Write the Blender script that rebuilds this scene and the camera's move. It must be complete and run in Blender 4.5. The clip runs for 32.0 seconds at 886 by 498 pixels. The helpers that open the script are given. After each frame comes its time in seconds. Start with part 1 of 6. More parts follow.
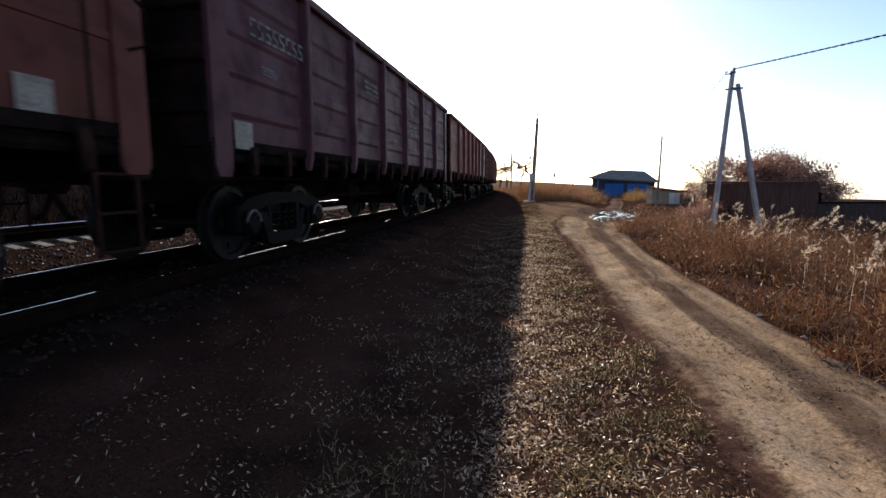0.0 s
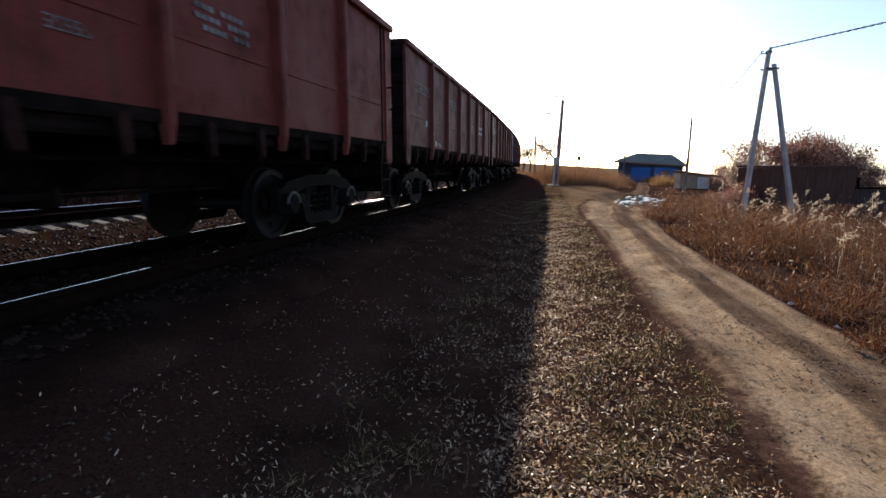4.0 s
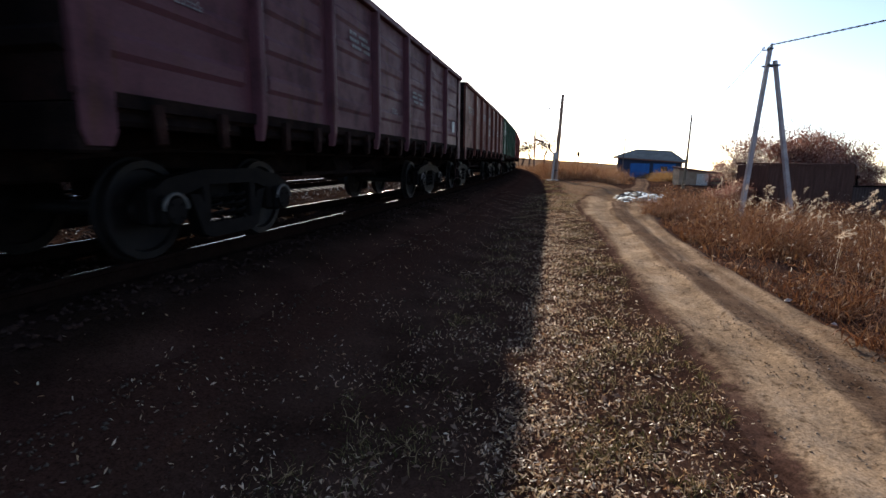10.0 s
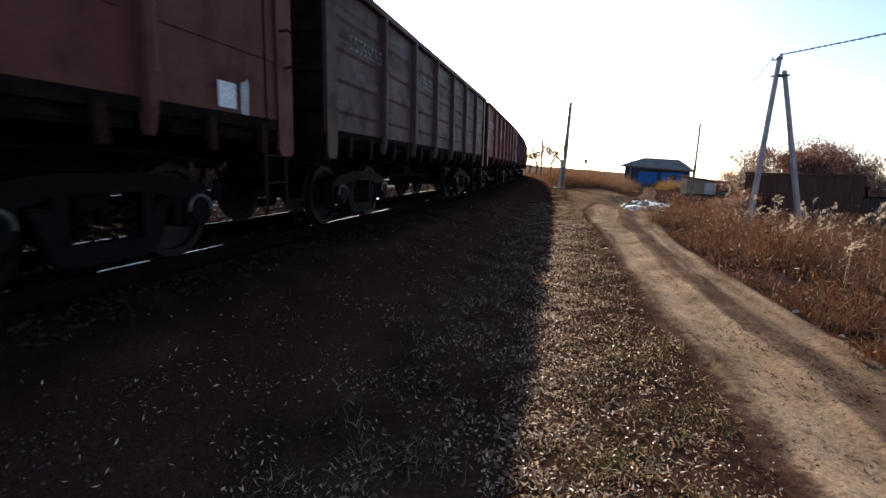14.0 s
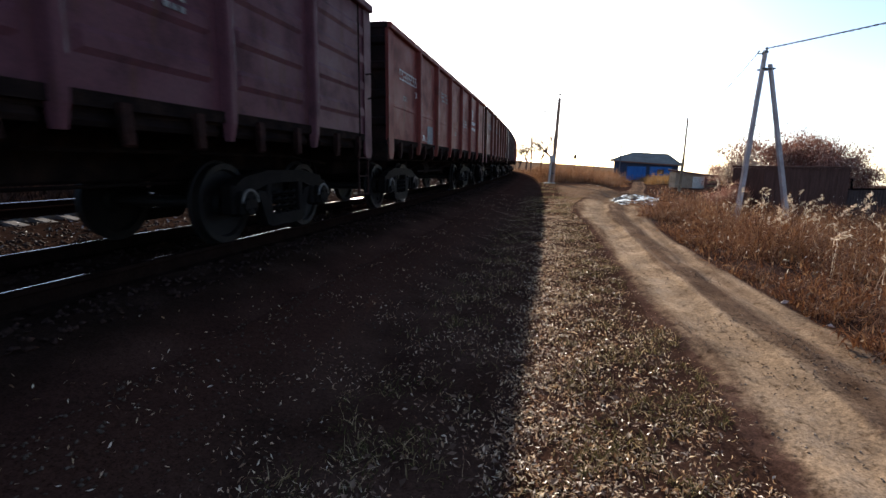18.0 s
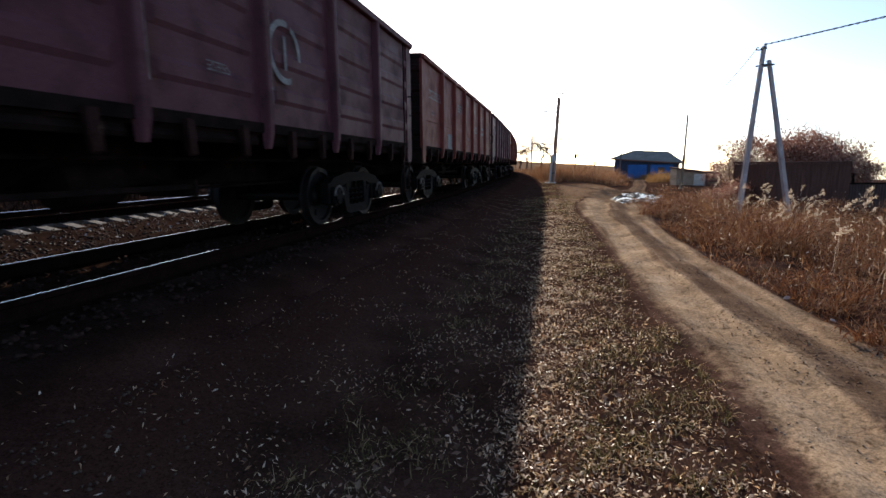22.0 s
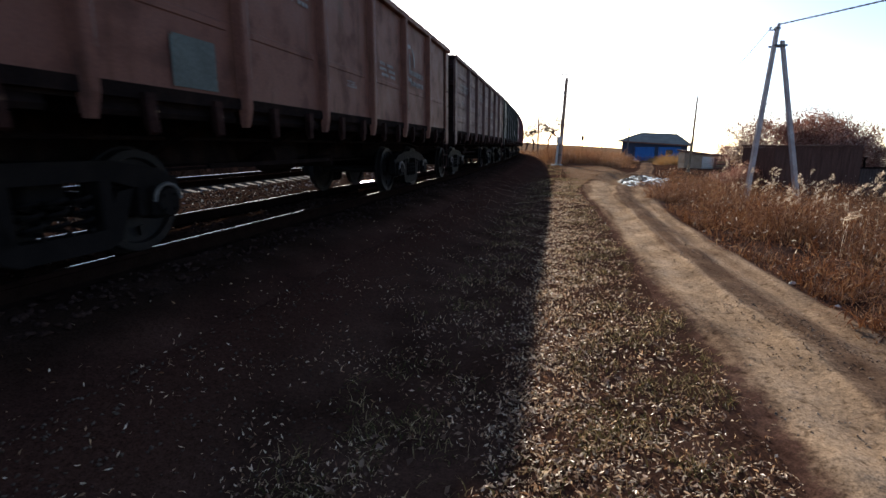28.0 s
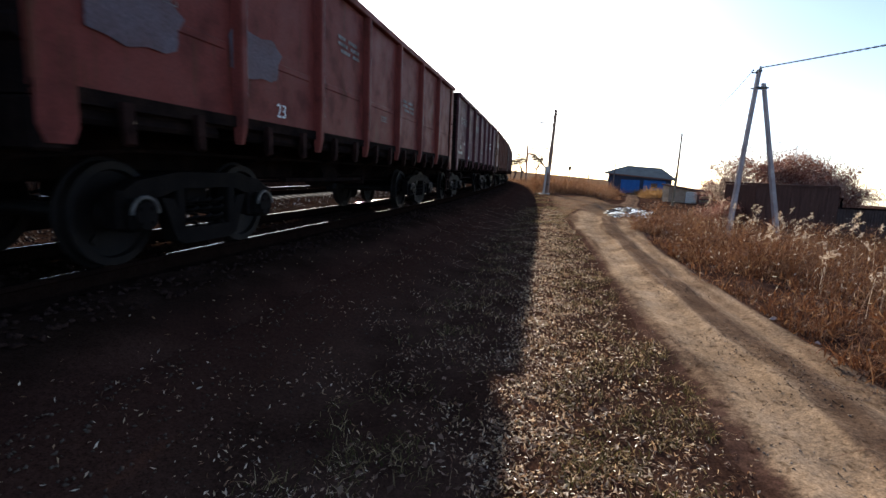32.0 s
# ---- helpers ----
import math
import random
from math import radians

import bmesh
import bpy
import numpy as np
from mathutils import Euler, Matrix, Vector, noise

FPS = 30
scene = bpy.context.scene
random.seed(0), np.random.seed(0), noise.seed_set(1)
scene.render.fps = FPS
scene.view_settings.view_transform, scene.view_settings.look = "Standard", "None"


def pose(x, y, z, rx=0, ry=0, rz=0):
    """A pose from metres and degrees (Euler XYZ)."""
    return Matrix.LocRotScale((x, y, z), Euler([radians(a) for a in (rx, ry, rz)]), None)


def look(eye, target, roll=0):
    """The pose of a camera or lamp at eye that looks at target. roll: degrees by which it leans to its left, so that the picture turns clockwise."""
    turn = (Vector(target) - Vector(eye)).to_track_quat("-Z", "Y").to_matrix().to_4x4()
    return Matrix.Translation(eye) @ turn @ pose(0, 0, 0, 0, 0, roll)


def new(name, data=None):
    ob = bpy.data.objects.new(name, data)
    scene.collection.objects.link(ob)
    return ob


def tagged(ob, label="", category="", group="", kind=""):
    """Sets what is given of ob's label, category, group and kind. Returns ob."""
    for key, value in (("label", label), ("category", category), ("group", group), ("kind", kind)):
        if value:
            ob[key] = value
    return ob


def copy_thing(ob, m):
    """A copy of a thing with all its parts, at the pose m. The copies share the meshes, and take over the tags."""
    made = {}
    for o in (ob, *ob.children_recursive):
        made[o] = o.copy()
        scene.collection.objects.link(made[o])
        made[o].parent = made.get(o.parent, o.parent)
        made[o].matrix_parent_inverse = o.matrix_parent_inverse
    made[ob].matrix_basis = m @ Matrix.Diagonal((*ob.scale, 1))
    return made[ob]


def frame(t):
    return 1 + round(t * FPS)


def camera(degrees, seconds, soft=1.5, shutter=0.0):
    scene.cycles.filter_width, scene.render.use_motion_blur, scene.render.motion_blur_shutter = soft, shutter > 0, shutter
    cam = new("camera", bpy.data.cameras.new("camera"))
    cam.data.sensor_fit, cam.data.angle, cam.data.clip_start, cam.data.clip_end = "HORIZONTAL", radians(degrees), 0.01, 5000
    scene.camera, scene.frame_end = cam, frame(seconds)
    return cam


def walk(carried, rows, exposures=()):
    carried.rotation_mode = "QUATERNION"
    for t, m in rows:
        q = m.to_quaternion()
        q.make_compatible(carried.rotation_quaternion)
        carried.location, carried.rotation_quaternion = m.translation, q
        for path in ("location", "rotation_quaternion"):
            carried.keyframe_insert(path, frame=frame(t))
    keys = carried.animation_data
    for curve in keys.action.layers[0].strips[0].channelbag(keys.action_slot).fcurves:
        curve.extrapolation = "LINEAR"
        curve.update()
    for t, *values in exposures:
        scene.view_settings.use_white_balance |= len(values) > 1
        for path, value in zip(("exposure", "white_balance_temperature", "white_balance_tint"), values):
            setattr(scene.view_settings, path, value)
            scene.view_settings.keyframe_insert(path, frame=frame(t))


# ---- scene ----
cam = camera(82.8, 32.0, 1.55, 0.2)
# t, x, y, z (above the rail heads), yaw, pitch, roll: held in the hand, standing beside the line
ROWS = [
    (0.0, 0.027, -0.009, 0.963, -2.52, -7.38, 0.24),
    (0.5, 0.026, -0.009, 0.963, -2.32, -7.47, 0.69),
    (1.0, 0.013, -0.009, 0.971, -1.72, -7.91, 0.91),
    (1.5, 0.001, -0.004, 0.971, -1.67, -8.73, 0.38),
    (2.0, -0.005, -0.004, 0.969, -2.24, -8.91, 0.46),
    (2.5, -0.010, -0.010, 0.971, -2.18, -8.21, 0.39),
    (3.0, -0.001, -0.016, 0.973, -0.79, -8.07, 0.61),
    (3.5, 0.006, -0.010, 0.972, -0.23, -9.11, 0.39),
    (5.5, 0.012, -0.007, 0.972, 0.37, -9.43, -0.68),
    (6.0, 0.010, -0.013, 0.970, 0.63, -9.77, -0.26),
    (6.5, 0.005, -0.008, 0.971, 0.99, -9.83, -0.66),
    (7.0, 0.009, -0.004, 0.968, 0.74, -10.34, -0.72),
    (7.5, 0.015, -0.000, 0.969, 0.58, -9.95, -0.67),
    (8.0, 0.010, -0.011, 0.973, 0.51, -9.32, -0.52),
    (8.5, 0.007, -0.009, 0.961, 0.10, -9.23, -0.33),
    (9.0, -0.000, -0.000, 0.968, -0.00, -9.41, -0.29),
    (9.5, -0.003, -0.003, 0.965, 0.18, -9.89, -0.41),
    (10.0, 0.001, -0.002, 0.965, -0.08, -9.93, -0.53),
    (10.5, 0.002, 0.001, 0.962, -0.14, -9.86, -1.31),
    (11.0, 0.000, 0.001, 0.966, 0.65, -10.16, -2.07),
    (11.5, -0.002, 0.004, 0.967, 0.59, -9.88, -3.53),
    (12.0, -0.002, 0.001, 0.972, 1.26, -9.96, -3.34),
    (12.5, -0.004, 0.009, 0.971, 1.68, -10.86, -3.14),
    (13.0, -0.003, -0.000, 0.972, 2.66, -10.88, -2.66),
    (13.5, 0.006, -0.002, 0.967, 1.93, -10.59, -1.53),
    (14.0, 0.013, -0.003, 0.961, 0.73, -9.25, -1.19),
    (14.5, 0.018, 0.010, 0.957, -0.32, -9.44, -1.03),
    (16.5, 0.011, 0.004, 0.959, -0.41, -9.62, -1.03),
    (17.0, 0.011, 0.006, 0.957, -0.95, -9.58, -0.87),
    (17.5, 0.008, 0.010, 0.960, -0.75, -10.01, -0.19),
    (18.0, -0.002, -0.002, 0.957, -0.41, -9.58, -0.52),
    (18.5, -0.015, -0.015, 0.946, -1.26, -8.97, -1.32),
    (19.0, -0.009, -0.034, 0.960, 0.49, -9.05, -0.33),
    (19.5, -0.004, -0.040, 0.962, 0.60, -7.08, 0.34),
    (20.0, -0.004, -0.038, 0.959, -0.10, -7.64, 0.78),
    (20.5, 0.003, -0.037, 0.955, -0.07, -7.73, 1.30),
    (21.0, 0.008, -0.027, 0.958, 0.08, -8.29, 1.25),
    (21.5, 0.009, -0.024, 0.955, -0.04, -8.76, 0.98),
    (22.0, 0.005, -0.022, 0.958, -0.34, -9.41, 0.45),
    (22.5, 0.003, -0.021, 0.955, -0.45, -8.73, 0.16),
    (23.0, 0.009, -0.016, 0.958, -0.13, -8.83, 0.40),
    (23.5, 0.009, -0.017, 0.957, 0.35, -9.54, -0.02),
    (24.0, 0.003, -0.008, 0.961, 0.35, -10.02, -0.90),
    (24.5, -0.005, -0.005, 0.955, 0.28, -10.36, -0.77),
    (26.5, 0.026, -0.012, 0.955, 0.88, -10.23, 0.69),
    (27.0, 0.022, -0.022, 0.959, 0.92, -10.08, 0.84),
    (27.5, 0.019, -0.016, 0.974, 0.55, -10.82, 1.23),
    (28.0, 0.010, -0.020, 0.965, 0.29, -11.50, 0.08),
    (28.5, 0.008, -0.015, 0.964, -0.51, -10.05, -0.36),
    (29.0, 0.003, -0.019, 0.964, -0.53, -9.98, -0.42),
    (29.5, 0.002, -0.015, 0.962, -0.91, -9.12, -0.57),
    (30.0, -0.004, -0.019, 0.960, -1.41, -8.64, -0.26),
    (30.5, -0.011, -0.017, 0.961, -0.92, -8.95, -0.89),
    (31.0, -0.006, -0.011, 0.961, -1.50, -9.06, -1.14),
    (31.5, -0.013, -0.014, 0.958, -1.32, -8.86, -1.69),
    (32.0, -0.006, -0.019, 0.962, -0.91, -8.72, -2.21),
]
walk(cam, [(t, pose(x, y, z, 90 + pitch, roll, yaw)) for t, x, y, z, yaw, pitch, roll in ROWS], [(t, ev + 0.11, 6900, 9.5) for t, ev in ((0.0, 0.33), (6.0, 0.35), (14.5, 0.34), (17.0, 0.46), (19.0, 0.43), (21.0, 0.37), (23.0, 0.39), (28.0, 0.36), (30.0, 0.42), (32.0, 0.44))])

# ---- light ----
SUN_EL, SUN_AZ = radians(17.5), radians(0.0)
world = bpy.data.worlds.new("sky")
scene.world = world
world.use_nodes = True
wn = world.node_tree
sky = wn.nodes.new("ShaderNodeTexSky")
sky.sky_type = "NISHITA"
sky.sun_disc = False
sky.sun_elevation, sky.sun_rotation = SUN_EL, SUN_AZ
sky.altitude, sky.air_density, sky.dust_density, sky.ozone_density = 300, 0.62, 0.75, 2.2
wn.links.new(sky.outputs[0], wn.nodes["Background"].inputs[0])
wn.nodes["Background"].inputs[1].default_value = 0.185
sun_data = bpy.data.lights.new("sun", "SUN")
sun_data.energy, sun_data.angle, sun_data.color = 5.0, radians(0.5), (1.0, 0.93, 0.83)
sun = new("sun", sun_data)
sun.matrix_world = look((0, 0, 60), Vector((0, 0, 60)) - Vector((math.sin(SUN_AZ) * math.cos(SUN_EL), math.cos(SUN_AZ) * math.cos(SUN_EL), math.sin(SUN_EL))))

# ---- the line: straight, then a left-hand bend ----
HEAD, OFF, S0, RAD = radians(13.294), -4.698, 10.5, 667.0
SIN_H, COS_H = math.sin(HEAD), math.cos(HEAD)
TRACK2 = -6.1
GROUND, DROP, PUDDLE_Z = -0.62, 0.5, -0.86


def on_line(s, u=0.0, z=0.0):
    """The place at s metres along the line and u to its right, and the heading there."""
    if s <= S0:
        lx, ly, th = u, s, 0.0
    else:
        th = (s - S0) / RAD
        lx, ly = -RAD + (RAD + u) * math.cos(th), S0 + (RAD + u) * math.sin(th)
    lx += OFF
    return Vector((lx * COS_H + ly * SIN_H, -lx * SIN_H + ly * COS_H, z)), HEAD - th


def line_coords(x, y):
    """u to the right of the line and s along it (arrays or numbers)."""
    lx = x * COS_H - y * SIN_H - OFF
    ly = x * SIN_H + y * COS_H
    r = np.hypot(lx + RAD, ly - S0)
    u = np.where(ly <= S0, lx, r - RAD)
    s = np.where(ly <= S0, ly, S0 + RAD * np.arctan2(ly - S0, lx + RAD))
    return u, s


def smooth(a, b, x):
    t = np.clip((x - a) / (b - a), 0, 1)
    return t * t * (3 - 2 * t)


def waves(x, y):
    """A gentle unevenness, in metres."""
    return (0.020 * np.sin(1.7 * x + 0.6 * y) * np.sin(1.1 * y - 0.4 * x) + 0.012 * np.sin(4.1 * x - 1.3 * y + 1.0) * np.sin(3.3 * y + 0.7 * x)
            + 0.006 * np.sin(9.7 * x + 2.1 * y) * np.sin(8.9 * y - 1.7 * x))


def in_puddle(x, y):
    """Under 1 within the hollow of the puddle."""
    a, b = (x - 10.8) * 0.93 - (y - 27.6) * 0.37, (x - 10.8) * 0.37 + (y - 27.6) * 0.93
    return np.hypot(a / 1.75, b / 5.6)


def terrain(x, y):
    u, s = line_coords(x, y)
    # an unseen bank is added left of -9.3 to block the bright plain
    z = GROUND - DROP * smooth(7.6, 12.0, u) + 0.30 * smooth(3.6, 1.9, u) * smooth(-9.6, -8.0, u) + 2.3 * smooth(-9.3, -14.5, u)
    z = z - 0.07 * smooth(-8.4, -8, u) * smooth(2.3, 2.0, u)
    z = z + waves(x, y) * np.clip(smooth(1.9, 3.4, u) + smooth(-8, -10, u), 0, 1)
    # the hollow in which the puddle stands
    w = smooth(1.5, 0.85, in_puddle(x, y))
    z = z * (1 - w) + (PUDDLE_Z - 0.06) * w
    # the plain beyond falls away from the line
    far = smooth(60, 200, np.hypot(x, y)) * smooth(10, 60, u)
    return z * (1 - far) + (-1.1 - 0.0589 * x + 0.0175 * y) * far


def ground_at(s, u):
    p, h = on_line(s, u)
    p.z = float(terrain(p.x, p.y))
    return p, h


# ---- materials ----
def nodes_of(name):
    m = bpy.data.materials.new(name)
    m.use_nodes = True
    nt = m.node_tree
    return m, nt, nt.nodes["Principled BSDF"]


def ramp(nt, fac, stops):
    r = nt.nodes.new("ShaderNodeValToRGB")
    els = r.color_ramp.elements
    while len(els) < len(stops):
        els.new(0.5)
    for e, (p, c) in zip(els, stops):
        e.position, e.color = p, (*c, 1) if len(c) == 3 else c
    nt.links.new(fac, r.inputs[0])
    return r.outputs[0]


def noise_tex(nt, vec, scale, detail=4.0, rough=0.55):
    n = nt.nodes.new("ShaderNodeTexNoise")
    n.inputs["Scale"].default_value, n.inputs["Detail"].default_value, n.inputs["Roughness"].default_value = scale, detail, rough
    nt.links.new(vec, n.inputs["Vector"])
    return n.outputs["Fac"]


def stretched(nt, vec, s):
    m = nt.nodes.new("ShaderNodeMapping")
    m.inputs["Scale"].default_value = s
    nt.links.new(vec, m.inputs["Vector"])
    return m.outputs[0]


def mix(nt, fac, a, b, kind="MIX"):
    m = nt.nodes.new("ShaderNodeMix")
    m.data_type, m.blend_type = "RGBA", kind
    for sock, v in ((m.inputs[0], fac), (m.inputs[6], a), (m.inputs[7], b)):
        if hasattr(v, "is_output"):
            nt.links.new(v, sock)
        elif isinstance(v, (int, float)):
            sock.default_value = v
        else:
            sock.default_value = (*v, 1)
    return m.outputs[2]


def bump(nt, bsdf, height, strength, distance):
    b = nt.nodes.new("ShaderNodeBump")
    b.inputs["Strength"].default_value, b.inputs["Distance"].default_value = strength, distance
    nt.links.new(height, b.inputs["Height"])
    nt.links.new(b.outputs[0], bsdf.inputs["Normal"])


def coords(nt, world_space=False):
    """Own coordinates, shifted by each object's random number; or the world's."""
    if world_space:
        return nt.nodes.new("ShaderNodeNewGeometry").outputs["Position"]
    tc, info = nt.nodes.new("ShaderNodeTexCoord"), nt.nodes.new("ShaderNodeObjectInfo")
    add, mul = nt.nodes.new("ShaderNodeVectorMath"), nt.nodes.new("ShaderNodeMath")
    mul.operation, mul.inputs[1].default_value = "MULTIPLY", 40.0
    nt.links.new(info.outputs["Random"], mul.inputs[0])
    nt.links.new(tc.outputs["Object"], add.inputs[0])
    nt.links.new(mul.outputs[0], add.inputs[1])
    return add.outputs[0]


def mottled(name, a, b, c=None, scale=3.0, fine=40.0, rough=0.85, metal=0.0, bump_h=0.3, dist=0.01, world_space=False, stretch=None, spec=0.3):
    """A surface in two or three tones at two scales, with fine relief."""
    m, nt, bs = nodes_of(name)
    v = coords(nt, world_space)
    if stretch:
        v = stretched(nt, v, stretch)
    n1, n2 = noise_tex(nt, v, scale), noise_tex(nt, v, fine, 3.0, 0.6)
    stops = [(0.3, a), (0.7, b)] if c is None else [(0.28, a), (0.5, b), (0.72, c)]
    col = ramp(nt, n1, stops)
    col = mix(nt, 1.0, col, ramp(nt, n2, [(0.25, (0.55, 0.55, 0.55)), (0.75, (1.35, 1.35, 1.35))]), "MULTIPLY")
    nt.links.new(col, bs.inputs["Base Color"])
    bs.inputs["Roughness"].default_value, bs.inputs["Metallic"].default_value = rough, metal
    bs.inputs["Specular IOR Level"].default_value = spec
    bump(nt, bs, n2, bump_h, dist)
    return m


def paint(name, col):
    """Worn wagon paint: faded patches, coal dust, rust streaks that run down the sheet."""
    m, nt, bs = nodes_of(name)
    v = coords(nt)
    big, mid, fine = noise_tex(nt, v, 0.55, 3), noise_tex(nt, v, 2.6, 5), noise_tex(nt, v, 45, 3)
    runs = noise_tex(nt, stretched(nt, v, (3.0, 3.0, 0.35)), 2.0, 6, 0.65)
    col = tuple(1.18 * x for x in col)
    pale = tuple(min(1, 0.95 * x + 0.012) for x in col)
    dark = tuple(0.42 * x + 0.006 for x in col)
    c = mix(nt, ramp(nt, big, [(0.38, (0, 0, 0)), (0.7, (0.45, 0.45, 0.45))]), col, pale)
    c = mix(nt, ramp(nt, mid, [(0.5, (0, 0, 0)), (0.68, (0.7, 0.7, 0.7))]), c, dark)
    c = mix(nt, ramp(nt, runs, [(0.56, (0, 0, 0)), (0.70, (0.75, 0.75, 0.75))]), c, (0.085, 0.035, 0.018))
    c = mix(nt, 1.0, c, ramp(nt, fine, [(0.2, (0.75, 0.75, 0.75)), (0.8, (1.2, 1.2, 1.2))]), "MULTIPLY")
    nt.links.new(c, bs.inputs["Base Color"])
    nt.links.new(ramp(nt, mid, [(0.3, (0.50, 0.50, 0.50)), (0.7, (0.75, 0.75, 0.75))]), bs.inputs["Roughness"])
    bs.inputs["Specular IOR Level"].default_value = 0.09
    bump(nt, bs, mid, 0.25, 0.02)
    return m


PAINTS = {k: paint("wagon_paint_" + k, c) for k, c in {
    "brown": (0.109, 0.031, 0.023), "red": (0.141, 0.028, 0.022), "purple": (0.080, 0.026, 0.033), "green": (0.032, 0.067, 0.040),
    "grey": (0.072, 0.036, 0.034), "slate": (0.023, 0.025, 0.024), "orange": (0.130, 0.051, 0.036), "dusty": (0.106, 0.057, 0.050)}.items()}
# near black in three tones; underframe, rods and small ironwork
DARK_STEEL = mottled("dark_underframe_steel", (0.007, 0.005, 0.005), (0.014, 0.009, 0.008), (0.026, 0.015, 0.012), 4, 60, 0.95, spec=0.01)
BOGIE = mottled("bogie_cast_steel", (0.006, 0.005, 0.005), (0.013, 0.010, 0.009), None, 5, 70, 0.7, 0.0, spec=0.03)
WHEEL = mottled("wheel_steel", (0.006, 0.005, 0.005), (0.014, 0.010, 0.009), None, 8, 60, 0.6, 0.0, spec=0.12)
TREAD = mottled("polished_steel", (0.80, 0.69, 0.57), (0.92, 0.81, 0.69), None, 10, 90, 0.16, 1.0, 0.03)
# darker than any wagon's paint; hatch latches and ladders
DARK_PAINT = mottled("dark_paint", (0.016, 0.008, 0.007), (0.040, 0.017, 0.014), None, 5, 60, 0.9, spec=0.05)
# near black, much darker than the painted sides; end walls only
END_STEEL = mottled("dark_end_steel", (0.007, 0.005, 0.005), (0.016, 0.009, 0.008), (0.034, 0.014, 0.012), 2.5, 50, 0.9, spec=0.05)
# pale metal that paints the sun's glint on the side posts
GLINT_STEEL = mottled("glint_strip_steel", (0.16, 0.10, 0.085), (0.34, 0.29, 0.27), None, 7, 60, 0.32, 0.7, 0.1, spec=0.5)
# pale steel of the mast; also paints the highlight over the axle boxes
PALE_STEEL = mottled("pale_steel", (0.07, 0.06, 0.056), (0.14, 0.125, 0.115), None, 6, 60, 0.6)
WHITE = mottled("stencil_white", (0.72, 0.71, 0.69), (0.85, 0.84, 0.82), None, 6, 50, 0.7)
CHALK = mottled("faded_white", (0.36, 0.34, 0.33), (0.56, 0.54, 0.52), None, 6, 50, 0.8)
DIM_CHALK = mottled("worn_off_white", (0.10, 0.088, 0.085), (0.30, 0.28, 0.27), None, 5, 40, 0.85)
PATCH_BLUE = mottled("blue_patch_paint", (0.050, 0.052, 0.075), (0.075, 0.078, 0.105), None, 4, 40, 0.6)
PATCH_TAN = mottled("dull_tan_paint", (0.085, 0.070, 0.056), (0.19, 0.16, 0.13), None, 4, 40, 0.8)
PATCH_FADED = mottled("faded_bluish_paint", (0.095, 0.050, 0.056), (0.115, 0.085, 0.105), None, 2.5, 40, 0.7)
PATCH_GREEN = mottled("green_patch_paint", (0.040, 0.052, 0.046), (0.055, 0.070, 0.062), None, 4, 40, 0.6)
PATCH_PALE = mottled("pale_primer_patch", (0.22, 0.17, 0.14), (0.34, 0.29, 0.24), None, 5, 40, 0.8)
RAIL_SIDE = mottled("rusty_rail", (0.009, 0.005, 0.004), (0.017, 0.009, 0.007), None, 6, 50, 0.95, 0.0, spec=0.0)
# near black: the shade under the train put into the sleepers' colour
SHADED_SLEEPER = mottled("shaded_sleeper", (0.011, 0.008, 0.007), (0.024, 0.017, 0.015), None, 5, 70, 0.95, spec=0.06)
SLEEPER = mottled("concrete_sleeper", (0.10, 0.082, 0.072), (0.19, 0.16, 0.14), None, 5, 70, 0.9)
STONE = mottled("crushed_stone", (0.018, 0.010, 0.008), (0.034, 0.020, 0.016), (0.065, 0.042, 0.034), 11, 60, 0.9, 0, 0.3, 0.01, True, spec=0.1)


def warm(c):
    """A tone with a warm cast of light put in: a little more red, less blue."""
    return 1.06 * c[0], 0.97 * c[1], 0.86 * c[2]


